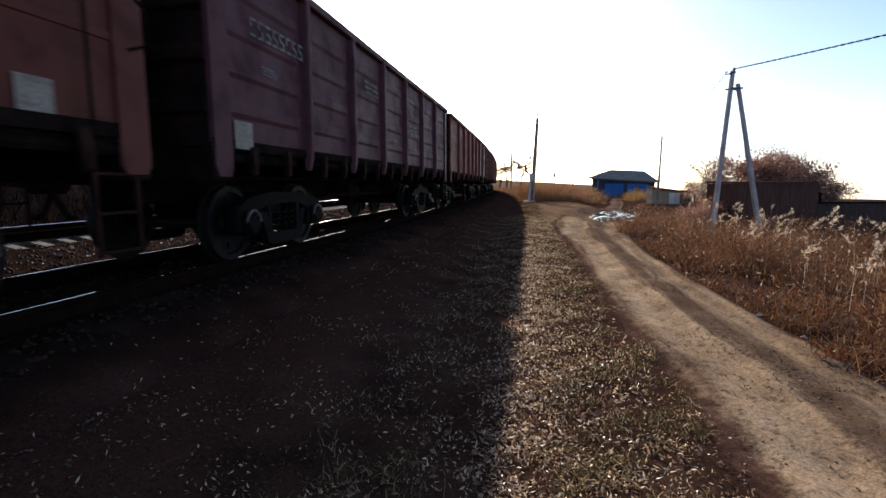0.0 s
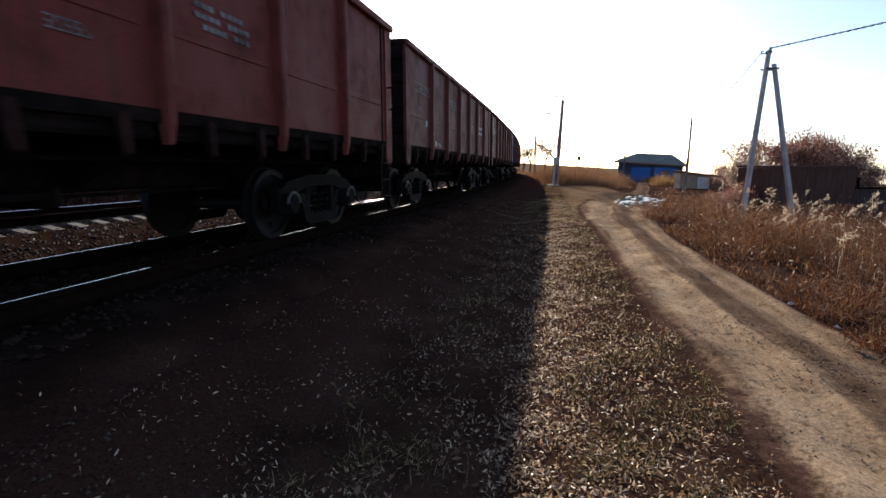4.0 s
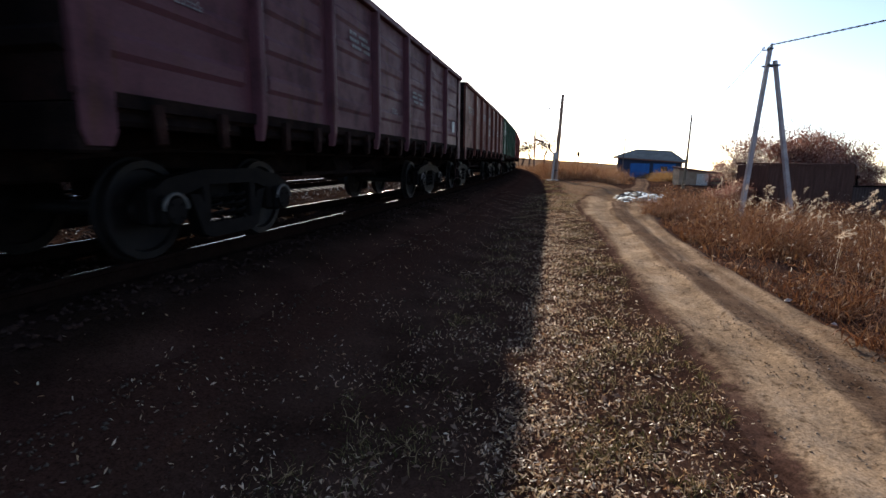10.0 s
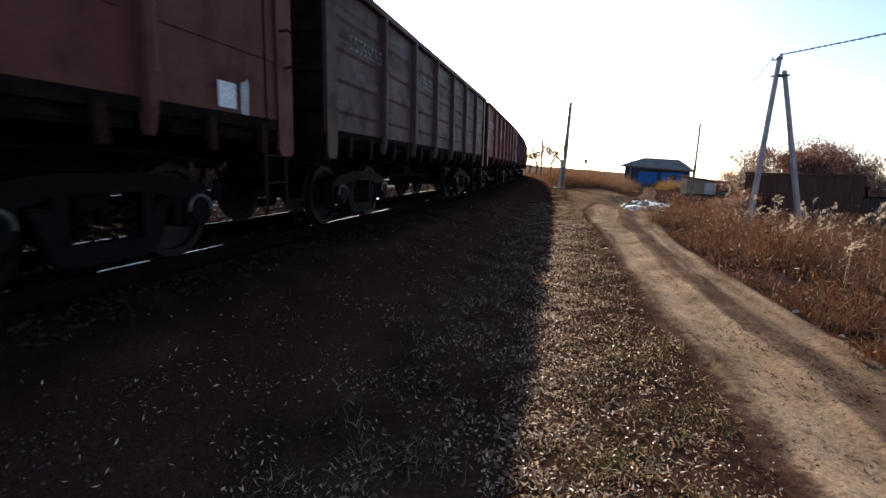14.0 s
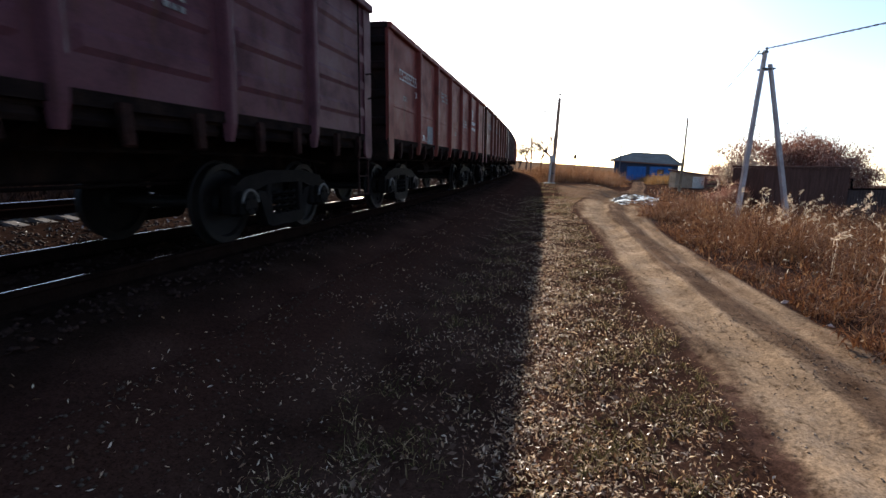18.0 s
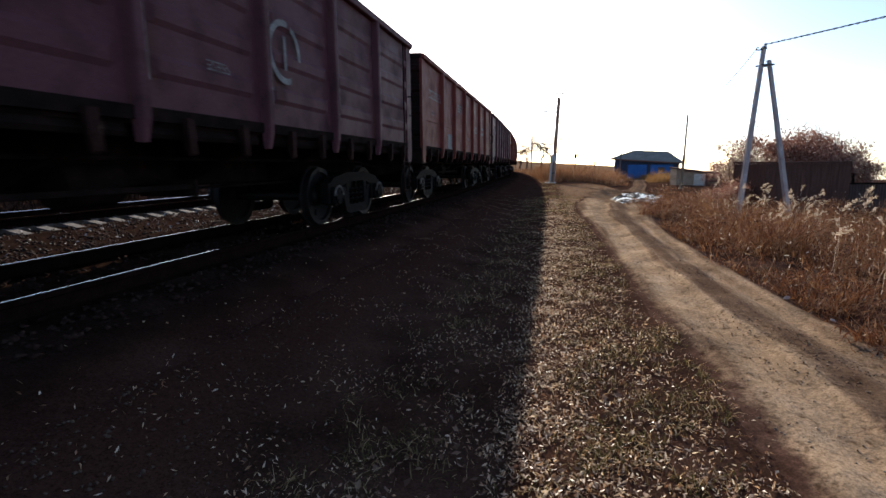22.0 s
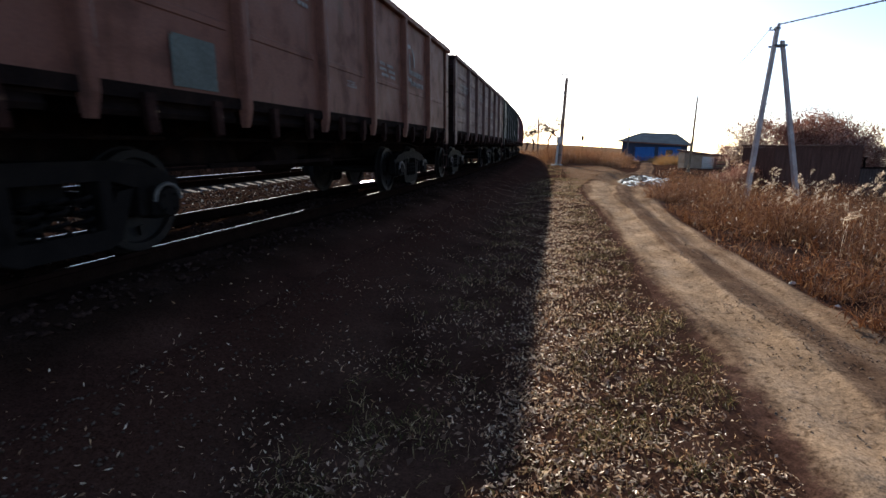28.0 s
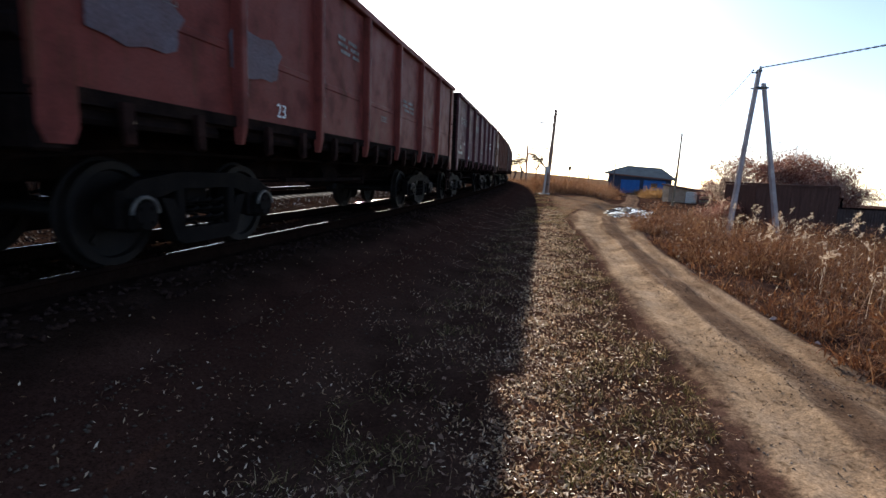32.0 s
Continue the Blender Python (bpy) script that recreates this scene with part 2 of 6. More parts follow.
def earth(name, mask, under, over, rough=0.95, streaks=False, spec=0.0, strewn=None):
    """Two kinds of earth, parted by a mask laid on the mesh and broken up by noise; each kind in three tones."""
    m, nt, bs = nodes_of(name)
    v = nt.nodes.new("ShaderNodeNewGeometry").outputs["Position"]
    at = nt.nodes.new("ShaderNodeAttribute")
    at.attribute_name = mask
    n1, n2, n3 = noise_tex(nt, v, 1.6, 5), noise_tex(nt, v, 30, 4, 0.65), noise_tex(nt, v, 0.35, 3)
    lo, hi = (ramp(nt, n1, [(0.3, warm(t[0])), (0.5, warm(t[1])), (0.7, warm(t[2]))]) for t in (under, over))
    mm = nt.nodes.new("ShaderNodeMath")
    mm.operation = "MULTIPLY_ADD"
    nt.links.new(n2, mm.inputs[0])
    mm.inputs[1].default_value = 0.5
    nt.links.new(at.outputs["Fac"], mm.inputs[2])
    runs = noise_tex(nt, stretched(nt, rotated(nt, v, 13.3), (3.6, 0.22, 1.0)), 1.6, 3, 0.5)
    if streaks:
        sm = nt.nodes.new("ShaderNodeMath")
        sm.operation = "MULTIPLY_ADD"
        nt.links.new(runs, sm.inputs[0])
        sm.inputs[1].default_value = 0.7
        nt.links.new(mm.outputs[0], sm.inputs[2])
        half = nt.nodes.new("ShaderNodeMath")
        half.operation = "MULTIPLY"
        nt.links.new(sm.outputs[0], half.inputs[0])
        half.inputs[1].default_value = 0.5
        c = mix(nt, ramp(nt, half.outputs[0], [(0.36, (0, 0, 0)), (0.68, (1, 1, 1))]), lo, hi)
        at2 = nt.nodes.new("ShaderNodeAttribute")
        at2.attribute_name = "worn"
        wm = nt.nodes.new("ShaderNodeMath")
        wm.operation = "MULTIPLY_ADD"
        nt.links.new(noise_tex(nt, v, 7.0, 6, 0.7), wm.inputs[0])
        wm.inputs[1].default_value = 0.9
        nt.links.new(at2.outputs["Fac"], wm.inputs[2])
        c = mix(nt, ramp(nt, wm.outputs[0], [(0.66, (0, 0, 0)), (0.90, (1, 1, 1))]), ramp(nt, n1, [(0.3, (0.056, 0.029, 0.022)), (0.5, (0.084, 0.046, 0.035)), (0.7, (0.125, 0.074, 0.055))]), c)
    else:
        c = mix(nt, ramp(nt, mm.outputs[0], [(0.5, (0, 0, 0)), (1.0, (1, 1, 1))]), lo, hi)
    # strewn: a mask that blends in one dark reddish tone
    if strewn:
        at3, cm = nt.nodes.new("ShaderNodeAttribute"), nt.nodes.new("ShaderNodeMath")
        at3.attribute_name, cm.operation = strewn, "MULTIPLY_ADD"
        nt.links.new(n1, cm.inputs[0])
        cm.inputs[1].default_value = 0.8
        nt.links.new(at3.outputs["Fac"], cm.inputs[2])
        c = mix(nt, ramp(nt, cm.outputs[0], [(0.45, (0, 0, 0)), (1.0, (1, 1, 1))]), c, (0.056, 0.0255, 0.0180))
    c = mix(nt, 1.0, c, ramp(nt, n2, [(0.25, (0.6, 0.6, 0.6)), (0.75, (1.3, 1.3, 1.3))]), "MULTIPLY")
    c = mix(nt, 1.0, c, ramp(nt, n3, [(0.3, (0.82, 0.82, 0.82)), (0.7, (1.15, 1.15, 1.15))]), "MULTIPLY")
    nt.links.new(c, bs.inputs["Base Color"])
    bs.inputs["Roughness"].default_value, bs.inputs["Specular IOR Level"].default_value = rough, spec
    if streaks:
        c = mix(nt, 1.0, c, ramp(nt, runs, [(0.3, (0.86, 0.85, 0.84)), (0.7, (1.13, 1.12, 1.11))]), "MULTIPLY")
        prints = noise_tex(nt, stretched(nt, rotated(nt, v, 13.3), (1.25, 0.8, 1.0)), 11.0, 4, 0.6)
        c = mix(nt, 1.0, c, ramp(nt, prints, [(0.30, (0.42, 0.39, 0.37)), (0.43, (0.98, 0.98, 0.98)), (0.75, (1.10, 1.10, 1.09))]), "MULTIPLY")
        nt.links.new(c, bs.inputs["Base Color"])
    grit = noise_tex(nt, v, 75, 3, 0.7)
    c = mix(nt, 1.0, c, ramp(nt, grit, [(0.30, (0.50, 0.48, 0.46)), (0.48, (1.0, 1.0, 1.0)), (0.70, (1.30, 1.29, 1.27))]), "MULTIPLY")
    nt.links.new(c, bs.inputs["Base Color"])
    bump(nt, bs, prints if streaks else n2, 0.5, 0.025)
    return m


def rotated(nt, vec, degrees):
    m = nt.nodes.new("ShaderNodeMapping")
    m.inputs["Rotation"].default_value = (0, 0, radians(degrees))
    nt.links.new(vec, m.inputs["Vector"])
    return m.outputs[0]


# second set of tones: shade under the train put into the bed's colour
BALLAST = earth("ballast", "bed_shade", ((0.034, 0.017, 0.0145), (0.047, 0.024, 0.0195), (0.066, 0.035, 0.028)), ((0.016, 0.010, 0.008), (0.027, 0.016, 0.013), (0.042, 0.026, 0.021)))
# about the tones of crushed_stone, less glossy; lies beneath the train
UNDER_STONE = mottled("under_train_stone", (0.020, 0.011, 0.009), (0.036, 0.019, 0.015), (0.058, 0.033, 0.027), 11, 60, 0.95, 0, 0.3, 0.01, True, spec=0.02)
SOIL = earth("dry_soil_and_turf", "field", ((0.036, 0.020, 0.016), (0.058, 0.033, 0.026), (0.092, 0.055, 0.043)), ((0.155, 0.102, 0.070), (0.22, 0.150, 0.104), (0.29, 0.205, 0.145)), strewn="train_shade")
DUST = earth("road_earth", "dust", ((0.108, 0.072, 0.055), (0.152, 0.105, 0.080), (0.205, 0.146, 0.112)), ((0.26, 0.190, 0.138), (0.35, 0.265, 0.195), (0.45, 0.35, 0.265)), 0.95, True)
CONCRETE = mottled("weathered_concrete", (0.32, 0.255, 0.24), (0.47, 0.39, 0.37), None, 2.5, 50, 0.85)
WOOD = mottled("old_pole_timber", (0.24, 0.125, 0.085), (0.42, 0.25, 0.175), None, 2, 30, 0.9, stretch=(6, 6, 0.5))
LOGS = mottled("cut_timber", (0.16, 0.10, 0.06), (0.30, 0.21, 0.13), None, 4, 40, 0.85)
WIRE = mottled("wire_metal", (0.05, 0.05, 0.05), (0.09, 0.09, 0.09), None, 5, 50, 0.5, 0.6)
BLUE = mottled("blue_house_paint", (0.016, 0.10, 0.30), (0.030, 0.155, 0.42), None, 1.2, 30, 0.7)
ROOF = mottled("grey_roof_sheet", (0.19, 0.168, 0.145), (0.28, 0.25, 0.215), None, 1.0, 20, 0.9, spec=0.1)
GLASS, _nt, _bs = nodes_of("window_glass")
_bs.inputs["Base Color"].default_value, _bs.inputs["Roughness"].default_value, _bs.inputs["Specular IOR Level"].default_value = (0.02, 0.025, 0.03, 1), 0.08, 0.8
TRIM = mottled("white_window_trim", (0.55, 0.55, 0.53), (0.72, 0.71, 0.69), None, 3, 40, 0.7)
LIMED = mottled("weathered_limewash", (0.44, 0.38, 0.33), (0.64, 0.57, 0.50), None, 3, 40, 0.85)
HOUSE_WALL = mottled("dull_blue_wall", (0.026, 0.036, 0.066), (0.045, 0.056, 0.092), None, 1.5, 30, 0.8)
BOARD = mottled("dark_weathered_boards", (0.140, 0.058, 0.042), (0.220, 0.100, 0.075), None, 2, 30, 0.9, stretch=(5, 5, 0.6))
CLAY = mottled("pale_brick_shed", (0.34, 0.20, 0.125), (0.50, 0.32, 0.21), None, 2, 30, 0.9)
BARN = mottled("dark_barn_boards", (0.075, 0.035, 0.027), (0.120, 0.058, 0.045), None, 2, 30, 0.95, stretch=(5, 5, 0.6), spec=0.05)
BARK = mottled("bark", (0.075, 0.045, 0.036), (0.15, 0.095, 0.075), None, 5, 40, 0.9)
WATER, _nt, _bs = nodes_of("puddle_water")
_bs.inputs["Base Color"].default_value, _bs.inputs["Roughness"].default_value = (0.03, 0.028, 0.025, 1), 0.08
bump(_nt, _bs, noise_tex(_nt, _nt.nodes.new("ShaderNodeNewGeometry").outputs["Position"], 3.5, 2), 0.3, 0.05)


def leafy(name, tones, trans=0.35, rough=0.7, spec=0.2):
    """Dry leaves and blades, each in a tone of its own, that let some sun through."""
    m, nt, bs = nodes_of(name)
    geo = nt.nodes.new("ShaderNodeNewGeometry")
    k = len(tones) - 1
    col = ramp(nt, geo.outputs["Random Per Island"], [(i / k, warm(c)) for i, c in enumerate(tones)])
    nt.links.new(col, bs.inputs["Base Color"])
    bs.inputs["Roughness"].default_value, bs.inputs["Specular IOR Level"].default_value = rough, spec
    tr, mx = nt.nodes.new("ShaderNodeBsdfTranslucent"), nt.nodes.new("ShaderNodeMixShader")
    nt.links.new(col, tr.inputs[0])
    mx.inputs[0].default_value = trans
    nt.links.new(bs.outputs[0], mx.inputs[1])
    nt.links.new(tr.outputs[0], mx.inputs[2])
    nt.links.new(mx.outputs[0], nt.nodes["Material Output"].inputs[0])
    return m


CLOD = mottled("dry_clod", (0.30, 0.23, 0.17), (0.42, 0.33, 0.25), None, 8, 60, 0.95, spec=0.05)
PALE_BOARD = mottled("pale_board", (0.74, 0.60, 0.49), (0.88, 0.76, 0.65), None, 2, 30, 0.9)
# orange raised in tone: sunlight on the shed's corner put into the colour
ORANGE_BOARD = mottled("sunlit_orange_board", (0.58, 0.31, 0.16), (0.80, 0.50, 0.30), None, 2, 30, 0.9)
PEBBLE = mottled("dusty_pebble", (0.060, 0.037, 0.027), (0.135, 0.098, 0.074), None, 8, 60, 0.95, spec=0.0)
SOIL_CLOD = mottled("soil_clod", (0.14, 0.090, 0.062), (0.26, 0.185, 0.135), None, 8, 60, 0.95, spec=0.0)
LITTER = leafy("dead_leaves_and_straw", [(0.10, 0.045, 0.028), (0.22, 0.115, 0.066), (0.46, 0.29, 0.17), (0.78, 0.60, 0.42), (0.92, 0.82, 0.66)], 0.42, 0.4, 0.6)
BROAD_LEAF = leafy("broad_brown_leaf", [(0.10, 0.055, 0.036), (0.19, 0.115, 0.080), (0.30, 0.20, 0.145)], 0.25, 0.6, 0.3)
GRASS = leafy("short_grass", [(0.046, 0.050, 0.020), (0.078, 0.080, 0.032), (0.15, 0.125, 0.060), (0.33, 0.25, 0.145), (0.52, 0.42, 0.28)], 0.35, 0.8, 0.02)
REED = leafy("dry_reed", [(0.055, 0.023, 0.015), (0.115, 0.046, 0.024), (0.19, 0.079, 0.037), (0.27, 0.125, 0.057), (0.38, 0.23, 0.13)], 0.28)
PLUME = leafy("reed_plume", [(0.50, 0.39, 0.29), (0.66, 0.55, 0.44), (0.78, 0.69, 0.59)], 0.5)
TWIG = leafy("bush_leaf", [(0.13, 0.055, 0.045), (0.20, 0.088, 0.072), (0.28, 0.136, 0.112), (0.40, 0.225, 0.19), (0.55, 0.42, 0.37)], 0.48)
TWIG_PALE = leafy("pale_bush_leaf", [(0.16, 0.095, 0.078), (0.28, 0.20, 0.17), (0.44, 0.36, 0.32), (0.62, 0.55, 0.50)], 0.42)
FAR_LEAF = leafy("far_tree_twig", [(0.025, 0.018, 0.015), (0.05, 0.034, 0.026), (0.08, 0.055, 0.04)], 0.05)


# ---- mesh building ----
class Shape:
    """Collects pieces of one mesh."""

    def __init__(self):
        self.v, self.f = [], []

    def add(self, verts, faces):
        n = len(self.v)
        self.v.extend([tuple(p) for p in verts])
        self.f.extend([tuple(i + n for i in f) for f in faces])
        return self

    def box(self, x0, x1, y0, y1, z0, z1, m=None, bev=0.0):
        b = min(bev, (x1 - x0) / 2.5, (y1 - y0) / 2.5, (z1 - z0) / 2.5)
        if b <= 0:
            vs = [Vector((x, y, z)) for x in (x0, x1) for y in (y0, y1) for z in (z0, z1)]
            fs = [(0, 1, 3, 2), (4, 6, 7, 5), (0, 4, 5, 1), (2, 3, 7, 6), (0, 2, 6, 4), (1, 5, 7, 3)]
        else:
            vs, fs = bevelled(x0, x1, y0, y1, z0, z1, b)
        if m is not None:
            vs = [m @ p for p in vs]
        return self.add(vs, fs)

    def cyl(self, p0, p1, r0, r1=None, n=10, caps=True):
        r1 = r0 if r1 is None else r1
        p0, p1 = Vector(p0), Vector(p1)
        q = (p1 - p0).to_track_quat("Z", "Y")
        vs = [p + q @ Vector((r * math.cos(2 * math.pi * i / n), r * math.sin(2 * math.pi * i / n), 0)) for p, r in ((p0, r0), (p1, r1)) for i in range(n)]
        fs = [(i, (i + 1) % n, n + (i + 1) % n, n + i) for i in range(n)]
        if caps:
            fs += [tuple(range(n))[::-1], tuple(range(n, 2 * n))]
        return self.add(vs, fs)

    def prism(self, profile, place):
        """A closed profile (list of 2D points) swept between the places place(p, 0) and place(p, 1)."""
        n = len(profile)
        vs = [place(p, k) for k in (0, 1) for p in profile]
        fs = [(i, (i + 1) % n, n + (i + 1) % n, n + i) for i in range(n)] + [tuple(range(n))[::-1], tuple(range(n, 2 * n))]
        return self.add(vs, fs)

    def sweep(self, profile, frames, closed=True):
        """A profile swept along frames (matrices)."""
        n = len(profile)
        vs = [fr @ Vector((p[0], 0, p[1])) for fr in frames for p in profile]
        fs = []
        for k in range(len(frames) - 1):
            for i in range(n if closed else n - 1):
                j = (i + 1) % n
                fs.append((k * n + i, k * n + j, (k + 1) * n + j, (k + 1) * n + i))
        if closed:
            fs += [tuple(range(n))[::-1], tuple(range((len(frames) - 1) * n, len(frames) * n))]
        return self.add(vs, fs)

    def tube(self, pts, r, n=6):
        """A round bar bent through the points."""
        vs, m = [], len(pts)
        for i, p in enumerate(pts):
            d = (Vector(pts[min(i + 1, m - 1)]) - Vector(pts[max(i - 1, 0)])).normalized()
            side = d.cross(Vector((0.013, 0.021, 1.0)) if abs(d.z) < 0.95 else Vector((1, 0.02, 0))).normalized()
            up = side.cross(d)
            vs += [Vector(p) + side * r * math.cos(2 * math.pi * j / n) + up * r * math.sin(2 * math.pi * j / n) for j in range(n)]
        fs = [(i * n + j, i * n + (j + 1) % n, (i + 1) * n + (j + 1) % n, (i + 1) * n + j) for i in range(m - 1) for j in range(n)]
        return self.add(vs, fs + [tuple(range(n))[::-1], tuple(range((m - 1) * n, m * n))])

    def mesh(self, name, fix=True):
        me = bpy.data.meshes.new(name)
        me.from_pydata(self.v, [], self.f)
        if fix:
            bm = bmesh.new()
            bm.from_mesh(me)
            bmesh.ops.recalc_face_normals(bm, faces=bm.faces)
            bm.to_mesh(me)
            bm.free()
        return me


def bevelled(x0, x1, y0, y1, z0, z1, b):
    """A box with chamfered edges: 24 corners."""
    bm = bmesh.new()
    bmesh.ops.create_cube(bm, size=1.0)
    for v in bm.verts:
        v.co = Vector((x0 if v.co.x < 0 else x1, y0 if v.co.y < 0 else y1, z0 if v.co.z < 0 else z1))
    bmesh.ops.bevel(bm, geom=list(bm.edges), offset=b, segments=1, affect="EDGES", profile=0.5)
    bm.verts.index_update()
    out = [v.co.copy() for v in bm.verts], [tuple(v.index for v in f.verts) for f in bm.faces]
    bm.free()
    return out


def smooth_mesh(me, angle=35):
    me.polygons.foreach_set("use_smooth", [True] * len(me.polygons))
    me.set_sharp_from_angle(angle=radians(angle))
    return me


def part(name, shape, material, parent, label=""):
    """One mesh object under a thing or a part."""
    me = shape.mesh(name) if isinstance(shape, Shape) else shape
    ob = new(name, me)
    if not me.materials:
        me.materials.append(material)
    ob.parent = parent
    if label:
        ob["label"] = label
    return ob


def thing(name, label, category, group="", kind=""):
    return tagged(new(name), label, category, group, kind)


def structure(name, shape, material, label, category):
    me = shape.mesh(name) if isinstance(shape, Shape) else shape
    me.materials.append(material)
    return tagged(new(name, me), label, category, "", "structure")


def soup(name, verts, quads, material, label, category, kind="stuff"):
    """Many small loose pieces in one mesh, from arrays."""
    me = bpy.data.meshes.new(name)
    verts, quads = np.asarray(verts, np.float32).reshape(-1, 3), np.asarray(quads, np.int32)
    k = quads.shape[1]
    me.vertices.add(len(verts))
    me.vertices.foreach_set("co", verts.ravel())
    me.loops.add(quads.size)
    me.loops.foreach_set("vertex_index", quads.ravel())
    me.polygons.add(len(quads))
    me.polygons.foreach_set("loop_start", np.arange(0, quads.size, k, dtype=np.int32))
    me.update(calc_edges=True)
    me.materials.append(material)
    return tagged(new(name, me), label, category, "", kind)


# ---- ground ----
def axis(fine, step, reach, grow=1.22):
    a = list(np.arange(fine[0], fine[1] + 1e-6, step))
    d, x = step, a[-1]
    while x < reach:
        d *= grow
        x += d
        a.append(x)
    d, x = step, a[0]
    while x > -reach:
        d *= grow
        x -= d
        a.insert(0, x)
    return np.array(a)


def grid_mesh(name, X, Y, Z):
    nx, ny = X.shape
    idx = np.arange(nx * ny).reshape(nx, ny)
    q = np.stack([idx[:-1, :-1], idx[1:, :-1], idx[1:, 1:], idx[:-1, 1:]], -1).reshape(-1, 4)
    me = bpy.data.meshes.new(name)
    me.from_pydata(np.stack([X, Y, Z], -1).reshape(-1, 3).tolist(), [], q.tolist())
    me.polygons.foreach_set("use_smooth", [True] * len(me.polygons))
    return me


def road_mid(s):
    """Where the middle of the dirt road lies: it leaves the line and turns off towards the house."""
    s = np.asarray(s, float)
    return 6.44 + 0.22 * smooth(7.0, 2.0, s) + 0.06 * np.sin(s * 0.4) + 0.014 * np.clip(s - 15, 0, 15) ** 1.9 + 0.22 * np.maximum(s - 30, 0)


def lay_mask(me, name, values):
    at = me.attributes.new(name, "FLOAT", "POINT")
    at.data.foreach_set("value", np.asarray(values, np.float32).ravel())


def build_ground():
    gx, gy = axis((-16, 26), 0.22, 2600), axis((-4, 44), 0.22, 2600)
    X, Y = np.meshgrid(gx, gy, indexing="ij")
    me = grid_mesh("ground", X, Y, terrain(X, Y))
    u, s = line_coords(X, Y)
    lay_mask(me, "field", np.clip(smooth(58, 90, s) * smooth(4.0, 7.0, u) + 0.8 * smooth(13, 22, s) * smooth(4.6, 5.6, u) * smooth(46, 38, s) * smooth(10.5, 8.0, u), 0, 1))
    # the train's reddish shade beside the bed, put into the soil colour
    lay_mask(me, "train_shade", 0.8 * smooth(3.5, 2.2, u) * smooth(-12, -9, u))
    structure("ground", me, SOIL, "dry brown turf and soil strewn with dead leaves", "ground")


def ruts(s, v):
    """Pale dust in the wheel tracks; v: across the road from its middle."""
    v = v + 0.05 * np.sin(s * 0.9) + 0.025 * np.sin(s * 2.3 + 1.0)
    worn = 0.65 + 0.35 * np.sin(s * 1.7 + 3 * v) * np.sin(s * 0.63 + 1.3)
    return np.clip(0.80 * np.exp(-((v + 0.38) / 0.25) ** 2) + 0.40 * np.exp(-((v + 0.17) / 0.045) ** 2) + 0.20 * np.exp(-((v + 0.52) / 0.05) ** 2) * worn + 0.60 * np.exp(-((v - 0.37) / 0.11) ** 2) * worn + 0.35 * np.exp(-((v - 0.56) / 0.06) ** 2)
                   - 0.24 * np.exp(-((v - 0.04) / 0.12) ** 2) * worn - 0.32 * np.exp(-((v + 0.09) / 0.03) ** 2) * worn - 0.22 * np.exp(-((v + 0.66) / 0.04) ** 2) + 0.20, -0.3, 1)


def road_z(s, u):
    """The height of the wheel tracks over the ground."""
    v = float(u - road_mid(s))
    w = 1.0 + 0.95 * float(smooth(11, 22, s)) - 1.05 * float(smooth(30, 40, s))
    dips = -0.035 * math.exp(-((v + 0.42) / 0.22) ** 2) - 0.04 * math.exp(-((v - 0.40) / 0.14) ** 2) + 0.025 * math.exp(-((v + 0.12) / 0.06) ** 2) + 0.015 * math.exp(-((v - 0.08) / 0.16) ** 2)
    edge = 0.115 * float(smooth(-1.0 * w, -0.5 * w, v)) * float(smooth(0.95 * w, 0.60 * w, v))
    p, _ = on_line(float(s), float(u))
    return (dips + edge) * float(smooth(1.1, 1.6, in_puddle(p.x, p.y))) - 0.035


def build_road():
    ss = np.concatenate([np.arange(-14, 0, 0.5), np.arange(0, 16, 0.12), np.arange(16, 84, 0.5)])
    vv = np.arange(-1.2, 1.5, 0.03)
    X, Y, Z, D = (np.zeros((len(ss), len(vv))) for _ in range(4))
    for i, s in enumerate(ss):
        for j, v in enumerate(vv):
            wide = 1.0 + 0.95 * float(smooth(11, 22, s)) - 1.05 * float(smooth(30, 40, s))
            p, _ = on_line(float(s), float(road_mid(s)) + v * wide)
            X[i, j], Y[i, j] = p.x, p.y
            rough = 0.014 * noise.noise(Vector((p.x * 2.2, p.y * 2.2, 0))) + 0.004 * noise.noise(Vector((p.x * 5, p.y * 5, 3))) + 0.015 * noise.noise(Vector((p.x * 0.9, p.y * 0.9, 7))) + 0.014 * noise.noise(Vector((v * 11, s * 0.9, 11))) * (1 - min(1.0, abs(v) / 1.1))
            Z[i, j] = float(terrain(p.x, p.y)) + road_z(s, float(road_mid(s)) + v * wide) + rough
            D[i, j] = ruts(s, v)
    me = grid_mesh("dirt_road", X[::-1], Y[::-1], Z[::-1])
    V = np.broadcast_to(vv, D.shape)
    lay_mask(me, "worn", (smooth(-0.88, -0.42, V) * smooth(0.78, 0.54, V))[::-1])
    lay_mask(me, "dust", (D * (1 - 0.85 * smooth(18, 30, ss))[:, None])[::-1])
    structure("dirt_road", me, DUST, "pale dusty dirt track with two wheel ruts", "road")


# ---- permanent way ----
def line_frames(s0, s1, step, u, z):
    out = []
    for s in np.arange(s0, s1 + 1e-6, step):
        p, h = on_line(float(s), u, z)
        out.append(Matrix.Translation(p) @ Matrix.Rotation(-h, 4, "Z"))
    return out


